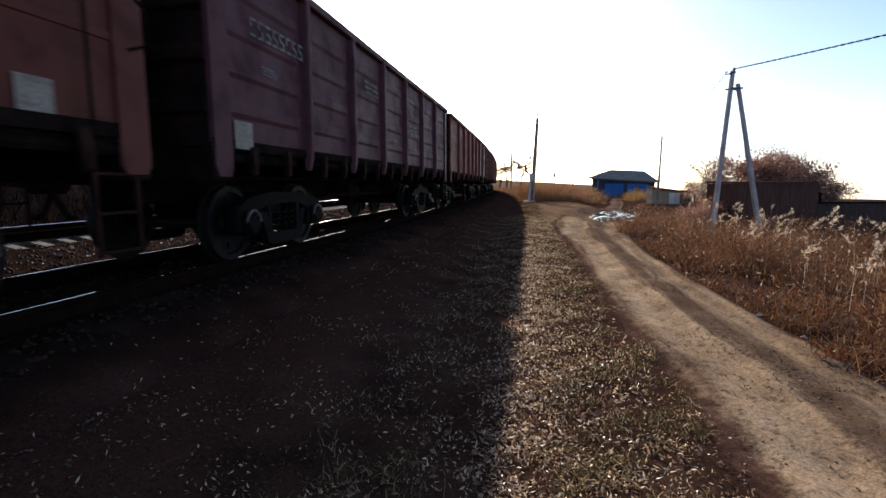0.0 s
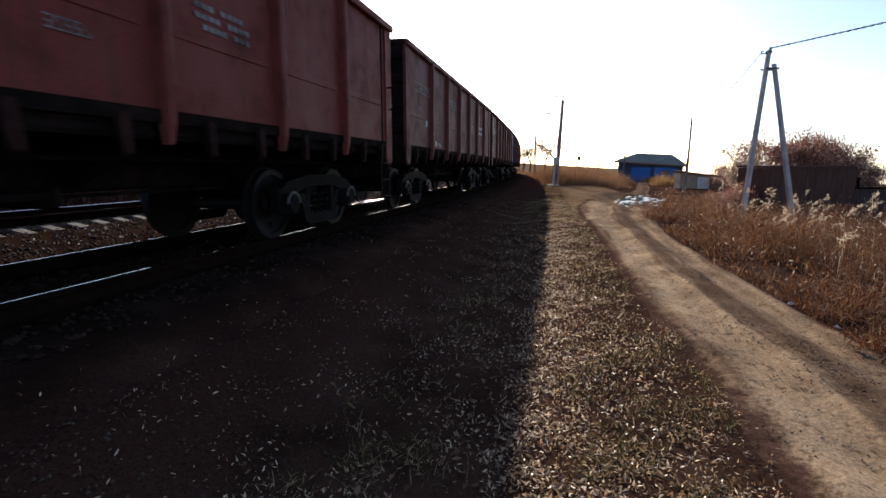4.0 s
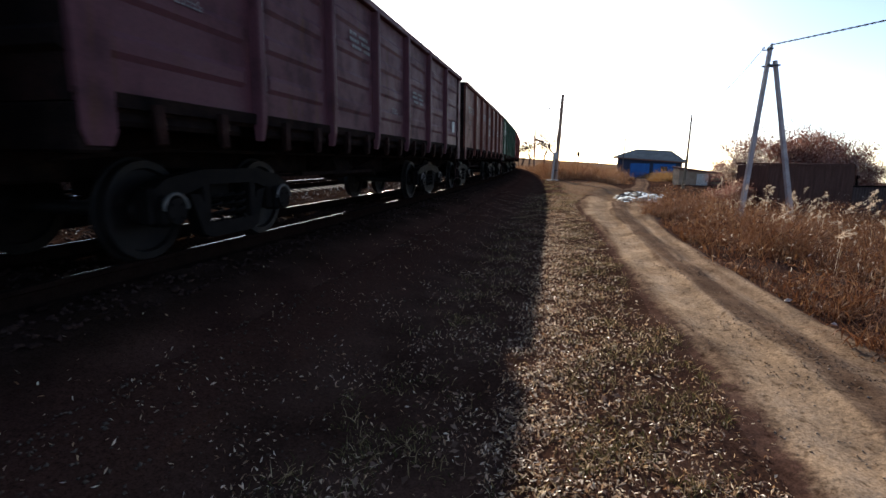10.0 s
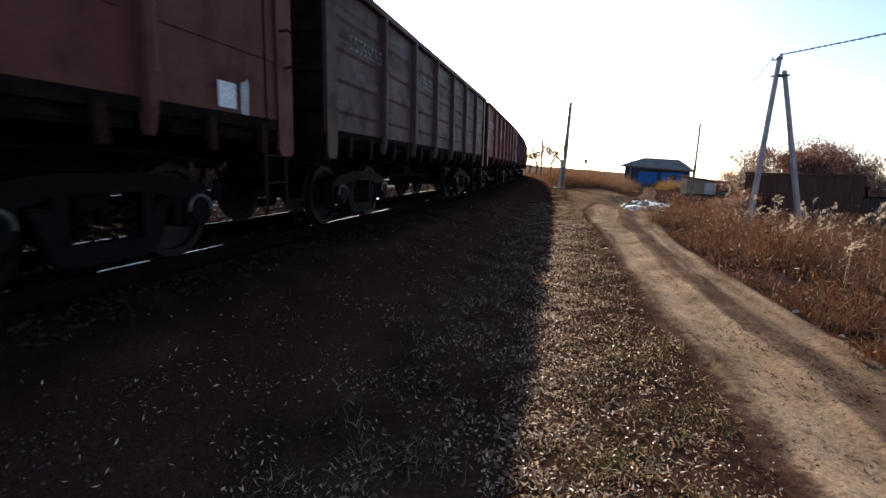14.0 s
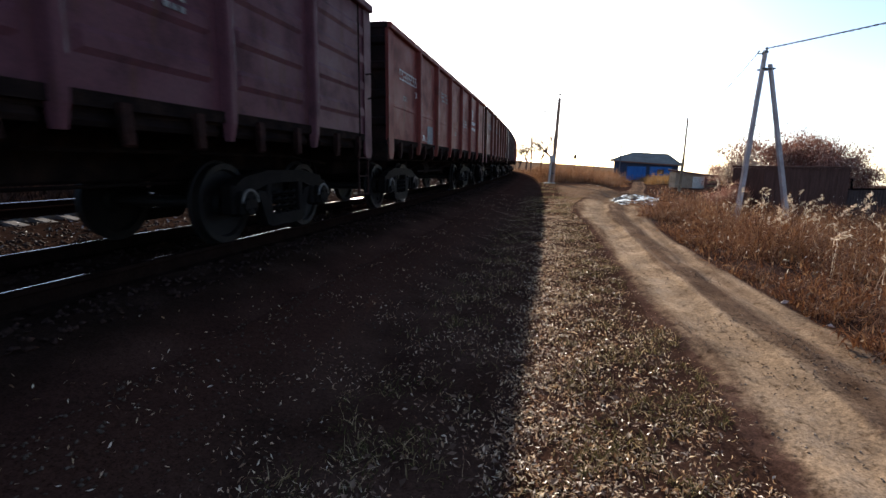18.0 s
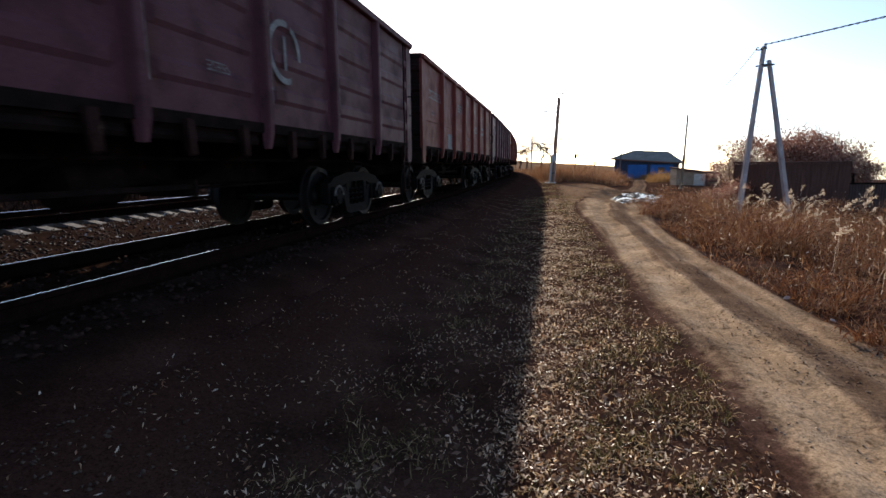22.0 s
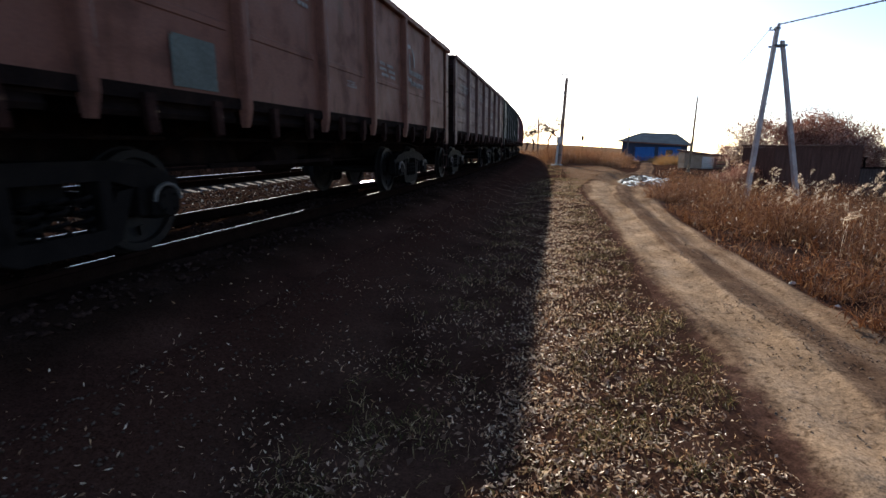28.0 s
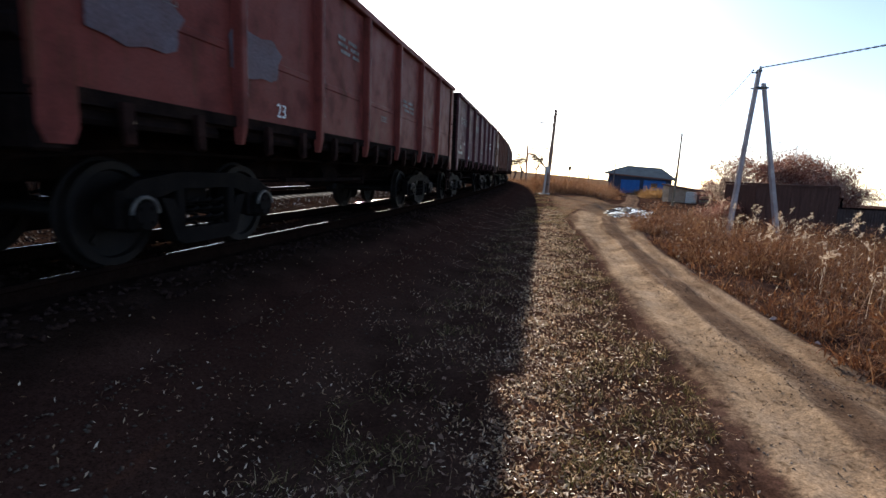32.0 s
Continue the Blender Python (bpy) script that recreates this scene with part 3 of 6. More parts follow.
RAIL_BODY = [(-0.066, -0.18), (0.066, -0.18), (0.066, -0.168), (0.012, -0.15), (0.010, -0.05), (0.036, -0.038), (0.036, -0.008), (0.026, 0.0), (-0.026, 0.0), (-0.036, -0.008), (-0.036, -0.038), (-0.010, -0.05), (-0.012, -0.15), (-0.066, -0.168)]
# the bright running band: the top and the rounded inner edge
RAIL_HEAD = [(0.014, 0.0005), (0.014, 0.002), (0.024, 0.002), (0.031, -0.001), (0.036, -0.006), (0.0380, -0.010), (0.037, -0.010), (0.034, -0.007), (0.029, -0.003), (0.023, 0.0005)]
SLEEPER_GAP = 0.54


def build_track(u0, z0, s0, s1, label, tie):
    track = thing("railway_track", label, "track", "tracks of the line")
    for side in (-0.797, 0.797):
        rail = part("rail", smooth_mesh(Shape().sweep(RAIL_BODY, line_frames(s0, s1, 2.5, u0 + side, z0)).mesh("rail"), 20), RAIL_SIDE, track, "rust-brown steel rail")
        part("rail_head", smooth_mesh(Shape().sweep([(-x if side > 0 else x, z) for x, z in RAIL_HEAD], line_frames(s0, s1, 2.5, u0 + side, z0)).mesh("rail_head"), 20), TREAD, rail, "bright worn rail head")
    # the ends slope down beyond the rail seats
    half = [(1.35, -0.22), (1.35, -0.10), (1.33, -0.085), (0.875, 0.0), (0.55, 0.0), (0.42, -0.03)]
    prof = half + [(-x, z) for x, z in half[::-1]]
    me = Shape().prism(prof, lambda p, k: (p[0], -0.105 + 0.21 * k, p[1])).mesh("sleeper")
    me.materials.append(tie)
    cme = Shape().box(-0.045, 0.045, -0.05, 0.05, 0.0, 0.035, bev=0.01).mesh("rail_clip")
    cme.materials.append(RAIL_SIDE)
    n = 0
    s = -2.0
    while s < 60 and n < 115:
        p, h = on_line(s, u0, z0 - 0.182)
        ob = part("sleeper", me, tie, track)
        ob.matrix_basis = Matrix.Translation(p) @ Matrix.Rotation(-h + random.uniform(-0.008, 0.008), 4, "Z")
        if 8 < n < 44:
            for x in (-0.897, -0.697, 0.697, 0.897):
                part("rail_clip", cme, RAIL_SIDE, ob).matrix_basis = pose(x, 0, 0)
        n += 1
        s += SLEEPER_GAP
    far = Shape()
    for k in list(range(int((s - s0) / SLEEPER_GAP), int((s1 - s0) / SLEEPER_GAP), 1)) + list(range(0, int((-2 - s0) / SLEEPER_GAP))):
        p, h = on_line(s0 + k * SLEEPER_GAP, u0, z0 - 0.182)
        far.box(-1.35, 1.35, -0.13, 0.13, -0.2, 0.0, Matrix.Translation(p) @ Matrix.Rotation(-h, 4, "Z"))
    tagged(part("far_sleepers", far.mesh("far_sleepers", False), tie, track), kind="stuff")


BED = [(2.9, -0.66), (2.45, -0.44), (1.75, -0.23), (1.45, -0.175), (-1.5, -0.175), (-3.0, -0.27), (TRACK2 + 1.6, -0.225), (TRACK2 + 1.2, -0.215), (TRACK2 + 0.9, -0.22), (TRACK2 - 1.2, -0.22), (TRACK2 - 2.0, -0.27), (TRACK2 - 2.9, -0.8)]


def bed_z(u):
    """The height of the ballast at u, far down where there is none."""
    us, zs = [p[0] for p in BED][::-1], [p[1] for p in BED][::-1]
    return np.interp(u, us, zs, -9, -9)


def build_bed():
    prof = BED
    ss = np.concatenate([np.arange(-150, -4, 6), np.arange(-4, 40, 0.5), np.arange(40, 420, 8)])
    us, zs = [], []
    for (u0, z0), (u1, z1) in zip(prof, prof[1:]):
        n = max(2, int(abs(u1 - u0) / 0.16))
        for k in range(n):
            us.append(u0 + (u1 - u0) * k / n)
            zs.append(z0 + (z1 - z0) * k / n)
    us.append(prof[-1][0])
    zs.append(prof[-1][1])
    X, Y, Z = (np.zeros((len(ss), len(us))) for _ in range(3))
    for i, s in enumerate(ss):
        for j, (u, z) in enumerate(zip(us, zs)):
            p, _ = on_line(float(s), u)
            X[i, j], Y[i, j] = p.x, p.y
            Z[i, j] = z + 0.03 * noise.noise(Vector((p.x * 5, p.y * 5, 0)))
    me = grid_mesh("ballast_bed", X, Y, Z)
    # darkens the bed as the train's shade does, on under the empty track
    lay_mask(me, "bed_shade", np.broadcast_to(0.8 * smooth(2.4, 1.5, np.array(us)), X.shape))
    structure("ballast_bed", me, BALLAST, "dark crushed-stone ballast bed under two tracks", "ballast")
    return prof


# ---- open wagons ----
PITCH, HALF_L, HALF_W, TOP, SOLE = 13.92, 6.53, 1.57, 3.52, 1.40
PIVOT, AXLE, WHEEL_R = 4.38, 0.95, 0.475
# the two end bays are wider than the five between
EDGES = [-6.53, -4.41, -2.646, -0.882, 0.882, 2.646, 4.41, 6.53]
BAYS = 7


def side_sheet(sx, ribbed):
    """The side wall between the sole bar and the top rail, with pressed ribs where it has them."""
    sh = Shape()
    x = sx * (HALF_W - 0.085)
    if not ribbed:
        zs = [(SOLE, 0), (2.05, 0), (2.06, 0.012), (2.12, 0.012), (2.13, 0), (TOP - 0.1, 0)]
    else:
        zs = [(SOLE, 0)]
        for z in (1.78, 2.2, 2.62, 3.04):
            zs += [(z - 0.10, 0), (z - 0.05, 0.024), (z + 0.05, 0.024), (z + 0.10, 0)]
        zs += [(TOP - 0.1, 0)]
    ys = []
    for y0, y1 in zip(EDGES, EDGES[1:]):
        ys += [(y0, 0), (y0 + 0.16, 0), (y0 + 0.24, 1), (y1 - 0.24, 1), (y1 - 0.16, 0)]
    ys.append((HALF_L, 0))
    n, m = len(ys), len(zs)
    vs = [(x + sx * d * k, y, z) for z, d in zs for y, k in ys] + [(x - sx * 0.03, y, z) for z, d in (zs[0], zs[-1]) for y in (-HALF_L, HALF_L)]
    fs = [(i * n + j, i * n + j + 1, (i + 1) * n + j + 1, (i + 1) * n + j) for i in range(m - 1) for j in range(n - 1)]
    k = m * n
    fs += [(k, k + 1, k + 3, k + 2), (0, k) + (k + 1,) + tuple(range(n - 1, 0, -1)), (k - n, k + 2, k + 3) + tuple(range(k - 1, k - n, -1)),
           (0, k, k + 2) + tuple(i * n for i in range(m - 1, 0, -1)), (n - 1, k + 1, k + 3) + tuple(i * n + n - 1 for i in range(m - 1, 0, -1))]
    return sh.add(vs, fs)


def build_wagon(ribbed):
    w = thing("open_wagon", "open steel freight wagon", "wagon", "wagons of the freight train")
    part("floor", Shape().box(-1.45, 1.45, -HALF_L + 0.05, HALF_L - 0.05, 1.30, 1.39), DARK_STEEL, w)
    part("centre_sill", Shape().box(-0.26, 0.26, -6.3, 6.3, 0.74, 1.30, bev=0.03), DARK_STEEL, w)
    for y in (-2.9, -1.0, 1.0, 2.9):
        part("cross_beam", Shape().prism([(-1.42, 1.30), (-0.27, 0.78), (0.27, 0.78), (1.42, 1.30)], lambda p, k, y=y: (p[0], y - 0.09 + 0.18 * k, p[1])), DARK_STEEL, w)
    post_prof = [(-0.075, 0.0), (-0.056, 0.080), (-0.040, 0.10), (0.040, 0.10), (0.056, 0.080), (0.075, 0.0)]
    for sx in (1, -1):
        wall = part("side_wall", side_sheet(sx, ribbed), None, w)
        part("top_rail", Shape().box(min(sx * (HALF_W - 0.13), sx * (HALF_W + 0.005)), max(sx * (HALF_W - 0.13), sx * (HALF_W + 0.005)), -HALF_L, HALF_L, TOP - 0.115, TOP, bev=0.015), None, w)
        part("sole_bar", Shape().prism([(0, SOLE + 0.04), (0.035, SOLE + 0.04), (0.035, SOLE - 0.07), (0.02, SOLE - 0.07), (0.02, SOLE - 0.02), (0, SOLE - 0.02)],
                                       lambda p, k: (sx * (HALF_W - 0.09 + p[0]), -HALF_L + 2 * HALF_L * k, p[1])), DARK_STEEL, w)
        for b in range(1, BAYS):
            y = EDGES[b]
            sh, n = Shape(), 6
            levels = [(TOP - 0.10, 1.0, 1.0), (1.62, 1.0, 1.0), (1.34, 0.95, 0.9), (1.16, 0.70, 0.55)]
            vs = [(sx * (HALF_W - 0.085 + p[1] * d), y + p[0] * k, z) for z, k, d in levels for p in post_prof]
            fs = [(i * n + j, i * n + (j + 1) % n, (i + 1) * n + (j + 1) % n, (i + 1) * n + j) for i in range(3) for j in range(n)] + [tuple(range(6)), tuple(range(18, 24))]
            post = part("side_post", sh.add(vs, fs), None, wall)
            x0 = HALF_W - 0.085
            # strip added to draw the sun's glint along the forward corner
            part("worn_edge", Shape().prism([(0.0385, 0.1005), (0.0405, 0.1025), (0.0585, 0.0800), (0.0560, 0.0795)], lambda p, k: (sx * (x0 + p[1]), y + p[0], 1.64 + (TOP - 0.13 - 1.64) * k)), GLINT_STEEL, post, "bright strip drawn as the sun glint")
        for y in (-HALF_L, HALF_L):
            k = 1 if y > 0 else -1
            sh = Shape()
            ys = sorted((y, y - k * 0.30))
            sh.prism([(ys[0], TOP - 0.1), (ys[1], TOP - 0.1), (ys[1], 1.16 if k < 0 else 1.12), (ys[1] - 0.05, 1.05), (ys[0] + 0.05, 1.05), (ys[0], 1.12 if k > 0 else 1.16)],
                     lambda p, q: (sx * (HALF_W - 0.085 + 0.032 * q), p[0], p[1]))
            part("corner_post", sh, None, wall)
        for b in range(BAYS):
            y = (EDGES[b] + EDGES[b + 1]) / 2
            hatch = part("hatch", Shape().prism([(0.30, 1.30), (1.44, 1.30), (1.47, 1.24), (1.45, 1.20), (0.30, 1.25)], lambda p, k: (sx * p[0], y - 0.78 + 1.56 * k, p[1])), DARK_STEEL, w)
            for dy in (-0.40, 0.40):
                sh = Shape().prism([(0, SOLE - 0.02), (0.10, SOLE - 0.02), (0.10, 1.20), (0.05, 1.08), (0.0, 1.06), (-0.05, 1.14)], lambda p, k: (sx * (HALF_W - 0.07 + p[0] * 0.7), y + dy - 0.045 + 0.09 * k + 0.06 * (p[1] < 1.15), p[1]))
                part("hatch_latch", sh, DARK_PAINT, hatch)
    for k in (1, -1):
        end = Shape()
        y = k * HALF_L
        prof = [(SOLE - 0.05, 0)]
        for z in (1.75, 2.25, 2.75, 3.2):
            prof += [(z - 0.09, 0), (z - 0.05, 0.06), (z + 0.05, 0.06), (z + 0.09, 0)]
        prof += [(TOP - 0.02, 0), (TOP - 0.02, -0.05), (SOLE - 0.05, -0.05)]
        end.prism(prof, lambda p, q: (-1.46 + 2.92 * q, y + k * p[1], p[0]))
        ew = part("end_wall", end, END_STEEL, w, "near-black end wall")
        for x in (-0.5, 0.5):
            part("end_post", Shape().prism([(-0.1, 0), (-0.07, 0.1), (0.07, 0.1), (0.1, 0)], lambda p, q, x=x: (x + p[0], y + k * p[1], SOLE - 0.1 + (TOP - 0.12 - SOLE + 0.1) * q)), END_STEEL, ew)
        part("end_rail", Shape().box(-1.5, 1.5, min(y - k * 0.09, y + k * 0.03), max(y - k * 0.09, y + k * 0.03), TOP - 0.11, TOP + 0.004, bev=0.015), END_STEEL, ew)
        part("buffer_beam", Shape().box(-1.5, 1.5, min(y - k * 0.25, y + k * 0.02), max(y - k * 0.25, y + k * 0.02), 1.0, SOLE - 0.06, bev=0.02), DARK_STEEL, w)
        cp = Shape()
        cp.box(-0.09, 0.09, min(y, y + k * 0.34), max(y, y + k * 0.34), 0.97, 1.15, bev=0.03)
        cp.box(-0.20, 0.12, min(y + k * 0.30, y + k * 0.54), max(y + k * 0.30, y + k * 0.54), 0.88, 1.22, bev=0.05)
        part("coupler", cp, BOGIE, w)
        hose = Shape().tube([Vector((0.35 * k, y + k * 0.04, 1.0)), Vector((0.34 * k, y + k * 0.16, 0.85)), Vector((0.30 * k, y + k * 0.30, 0.66)), Vector((0.2 * k, y + k * 0.46, 0.64))], 0.028)
        part("brake_hose", hose, DARK_STEEL, w)
    for sx, y in ((1, HALF_L - 0.36), (-1, -HALF_L + 0.36)):
        ld = Shape()
        for dy in (-0.20, 0.20):
            ld.box(sx * 1.50 - 0.012, sx * 1.50 + 0.012, y + dy - 0.016, y + dy + 0.016, 0.42, 1.35)
        for z in (0.45, 0.75, 1.05):
            ld.box(sx * 1.50 - 0.014, sx * 1.50 + 0.014, y - 0.2, y + 0.2, z - 0.011, z + 0.011)
        part("step_ladder", ld, DARK_PAINT, w)
        part("corner_rod", Shape().cyl((sx * (HALF_W - 0.04), y - sx * 0.20, 1.32), (sx * (HALF_W - 0.04), y - sx * 0.20, TOP - 0.12), 0.013, n=6), DARK_STEEL, w)
        yg = y + sx * 0.20
        gr = Shape().tube([Vector((sx * (HALF_W - 0.06), yg - sx * 0.08, 2.40)), Vector((sx * (HALF_W + 0.05), yg - sx * 0.06, 2.41)), Vector((sx * (HALF_W + 0.07), yg + sx * 0.06, 2.33)), Vector((sx * (HALF_W + 0.07), yg + sx * 0.06, 2.06)), Vector((sx * (HALF_W - 0.06), yg, 2.02))], 0.015)
        part("grab_handle", gr, DARK_STEEL, w)
    part("brake_cylinder", smooth_mesh(Shape().cyl((0.55, -0.9, 0.82), (0.55, -0.3, 0.82), 0.20, n=14).cyl((0.55, -0.3, 0.82), (0.55, 0.25, 0.82), 0.03, n=8).box(0.40, 0.70, -0.95, -0.25, 1.0, 1.31).mesh("brake_cylinder")), DARK_STEEL, w)
    part("air_reservoir", smooth_mesh(Shape().cyl((-0.62, 0.2, 0.82), (-0.62, 1.3, 0.82), 0.19, n=14).box(-0.7, -0.54, 0.3, 1.2, 0.98, 1.31).mesh("air_reservoir")), DARK_STEEL, w)
    part("brake_rod", Shape().cyl((0.42, -4.0, 0.72), (0.42, 4.0, 0.72), 0.02, n=6), DARK_STEEL, w)
    part("brake_lever", Shape().box(0.30, 1.05, 0.24, 0.29, 0.66, 0.84, bev=0.02).box(0.95, 1.0, -2.6, 0.26, 0.74, 0.79), DARK_STEEL, w)
    part("air_pipe", Shape().tube([Vector((0.78, -6.2, 0.95)), Vector((0.80, -5.0, 1.05)), Vector((0.80, 5.0, 1.05)), Vector((0.78, 6.2, 0.95))], 0.022), DARK_STEEL, w)
    for y in (PIVOT, -PIVOT):
        build_bogie(w, y)
    return w


def build_bogie(w, y):
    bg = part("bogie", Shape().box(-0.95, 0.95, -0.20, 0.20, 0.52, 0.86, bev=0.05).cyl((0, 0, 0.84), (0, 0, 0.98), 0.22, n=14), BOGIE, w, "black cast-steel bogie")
    bg.matrix_basis = pose(0, y, 0)
    for sx in (1, -1):
        xs = (sx * 1.018 - 0.075, sx * 1.018 + 0.075)
        sh = Shape()
        top = [(-1.16, 0.66), (-0.95, 0.78), (-0.45, 0.86), (0.45, 0.86), (0.95, 0.78), (1.16, 0.66), (1.10, 0.56), (0.62, 0.64), (0.42, 0.70), (-0.42, 0.70), (-0.62, 0.64), (-1.10, 0.56)]
        low = [(-0.66, 0.62), (-0.50, 0.60), (-0.34, 0.30), (0.34, 0.30), (0.50, 0.60), (0.66, 0.62), (0.48, 0.19), (0.36, 0.14), (-0.36, 0.14), (-0.48, 0.19)]
        for pr in (top, low):
            sh.prism(pr, lambda p, k: (xs[k], p[0], p[1]))
        for yy in (-0.40, 0.40):
            sh.box(xs[0], xs[1], yy - 0.06, yy + 0.06, 0.28, 0.72, bev=0.015)
        for yy in (-AXLE, AXLE):
            for d in (-0.19, 0.19):
                sh.box(xs[0], xs[1], yy + d - 0.045, yy + d + 0.045, 0.36, 0.70, bev=0.015)
        part("side_frame", sh, BOGIE, bg)
        for yy in (-AXLE, AXLE):
            ab = Shape().box(sx * 1.05 - 0.12, sx * 1.05 + 0.12, yy - 0.145, yy + 0.145, 0.33, 0.63, bev=0.04)
            ab.cyl((sx * 1.16, yy, 0.475), (sx * 1.19, yy, 0.475), 0.125, n=14)
            for q in range(4):
                an = math.pi / 4 + q * math.pi / 2
                ab.cyl((sx * 1.18, yy + 0.09 * math.cos(an), 0.475 + 0.09 * math.sin(an)), (sx * 1.205, yy + 0.09 * math.cos(an), 0.475 + 0.09 * math.sin(an)), 0.016, n=6)
            part("axle_box", smooth_mesh(ab.mesh("axle_box")), BOGIE, bg)
            # pale arc added as the backlit highlight on top of the box
            part("adapter", smooth_mesh(Shape().tube([Vector((sx * 1.175, yy + 0.155 * math.cos(a), 0.49 + 0.15 * math.sin(a))) for a in [math.pi * k / 9 for k in range(10)]], 0.017, 5).mesh("adapter"), 60), PALE_STEEL, bg)
        for yy in (-0.20, 0.0, 0.20):
            part("spring", smooth_mesh(Shape().tube([Vector((sx * 1.018 + 0.075 * math.cos(a * 0.9), yy + 0.075 * math.sin(a * 0.9), 0.31 + 0.0125 * a)) for a in range(0, 23)], 0.02, 5).mesh("spring"), 60), BOGIE, bg)
    for yy in (-AXLE, AXLE):
        ws = Shape().cyl((-1.0, 0, 0), (1.0, 0, 0), 0.075, n=10)
        for sx in (1, -1):
            prof = [(0.715, 0.505), (0.745, 0.505), (0.757, 0.478), (0.845, 0.470), (0.845, 0.40), (0.80, 0.385), (0.775, 0.16), (0.84, 0.13), (0.84, 0.075), (0.70, 0.075), (0.70, 0.13), (0.745, 0.17), (0.765, 0.39), (0.715, 0.40)]
            n, m = 28, len(prof)
            vs = [(sx * px, r * math.cos(2 * math.pi * i / n), r * math.sin(2 * math.pi * i / n)) for i in range(n) for px, r in prof]
            fs = [(i * m + j, i * m + (j + 1) % m, ((i + 1) % n) * m + (j + 1) % m, ((i + 1) % n) * m + j) for i in range(n) for j in range(m)]
            ws.add(vs, fs)
            for q in range(2):
                ws.box(sx * 0.80 - 0.01, sx * 0.80 + 0.02, -0.03, 0.03, 0.24, 0.33, Matrix.Rotation(q * math.pi, 4, "X"))
        wme = smooth_mesh(ws.mesh("wheelset"), 40)
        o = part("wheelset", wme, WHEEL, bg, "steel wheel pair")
        o.matrix_basis = pose(0, yy, WHEEL_R)
    part("brake_beam", Shape().box(-0.75, 0.75, -0.40, -0.33, 0.40, 0.48).box(-0.75, 0.75, 0.33, 0.40, 0.40, 0.48), BOGIE, bg)


def lead(t):
    """How far the front of the reference wagon has come along the line at t."""
    k = t / 32.0
    return 3.756 + 270.77 * k - 32.77 * k * k + 10.523 * k ** 3


def wagon_pose(n, t):
    mid = lead(t) - n * PITCH - HALF_L
    a, _ = on_line(mid - PIVOT)
    b, _ = on_line(mid + PIVOT)
    d = b - a
    return Matrix.Translation((a + b) / 2) @ Matrix.Rotation(math.atan2(-d.x, d.y), 4, "Z")


# which wagon in the row: paint, ribbed sides
TRAIN = {-7: ("brown", 0), -6: ("red", 1), -5: ("brown", 0), -4: ("red", 0), -3: ("brown", 1), -2: ("red", 0), -1: ("purple", 1), 0: ("brown", 0), 1: ("brown", 0), 2: ("red", 0), 3: ("green", 0), 4: ("brown", 0),
         5: ("purple", 1), 6: ("red", 0), 7: ("grey", 1), 8: ("brown", 0), 9: ("red", 0), 10: ("purple", 1), 11: ("red", 0), 12: ("purple", 1), 13: ("slate", 1), 14: ("dusty", 1), 15: ("orange", 0), 16: ("purple", 0), 17: ("red", 0), 18: ("brown", 1), 19: ("red", 0), 20: ("brown", 0)}
LOOKS = {"brown": "rust-brown", "red": "dull red", "purple": "dark purplish-brown", "green": "faded green", "grey": "grimy grey-brown", "slate": "dark slate-grey", "orange": "dusty orange-brown", "dusty": "dusty pinkish-brown"}
WAGONS = {}


def build_train():
    proto = {0: build_wagon(False), 1: build_wagon(True)}
    used = {0: False, 1: False}
    for n, (col, rib) in sorted(TRAIN.items()):
        m = wagon_pose(n, 0)
        if used[rib]:
            w = copy_thing(proto[rib], m)
        else:
            used[rib], w = True, proto[rib]
            w.matrix_basis = m
        WAGONS[n] = w
        tagged(w, "%s steel open freight wagon with %s sides, rolling" % (LOOKS[col], "ribbed" if rib else "smooth"), "wagon", "wagons of the freight train")
    for n, w in WAGONS.items():
        for o in w.children_recursive:
            slot = o.material_slots[0]
            if slot.material is None or slot.material.name.startswith("wagon_paint"):
                slot.link = "OBJECT"
                slot.material = PAINTS[TRAIN[n][0]]


def motions():
    for n, w in WAGONS.items():
        walk(w, [(t, wagon_pose(n, t)) for t in range(0, 33)])
    for n, w in WAGONS.items():
        # the wheels turn while the wagon is near
        times = [k / 15 for k in range(0, 481) if -6 < lead(k / 15) - n * PITCH < 34]
        if len(times) < 2:
            continue
        for o in w.children_recursive:
            if o.name.startswith("wheelset"):
                at = o.matrix_basis.copy()
                rows = [(t, at @ Matrix.Rotation(-(lead(t) - lead(times[0])) / WHEEL_R, 4, "X")) for t in times]
                if times[0] > 0:
                    rows.insert(0, (0.0, rows[0][1]))
                if times[-1] < 32:
                    rows.append((32.0, rows[-1][1]))
                walk(o, rows)


# ---- marks on the wagons ----
def text_mesh(s, size, name):
    cu = bpy.data.curves.new(name, "FONT")
    cu.body, cu.size, cu.extrude, cu.align_x = s, size, 0.001, "CENTER"
    ob = bpy.data.objects.new(name, cu)
    scene.collection.objects.link(ob)
    me = bpy.data.meshes.new_from_object(ob.evaluated_get(bpy.context.evaluated_depsgraph_get()))
    bpy.data.objects.remove(ob)
    me.materials.clear()
    return me


def flat_bars(bars):
    sh = Shape()
    for x0, x1, y0, y1 in bars:
        sh.box(x0, x1, y0, y1, 0, 0.002)
    return sh.mesh("marking")


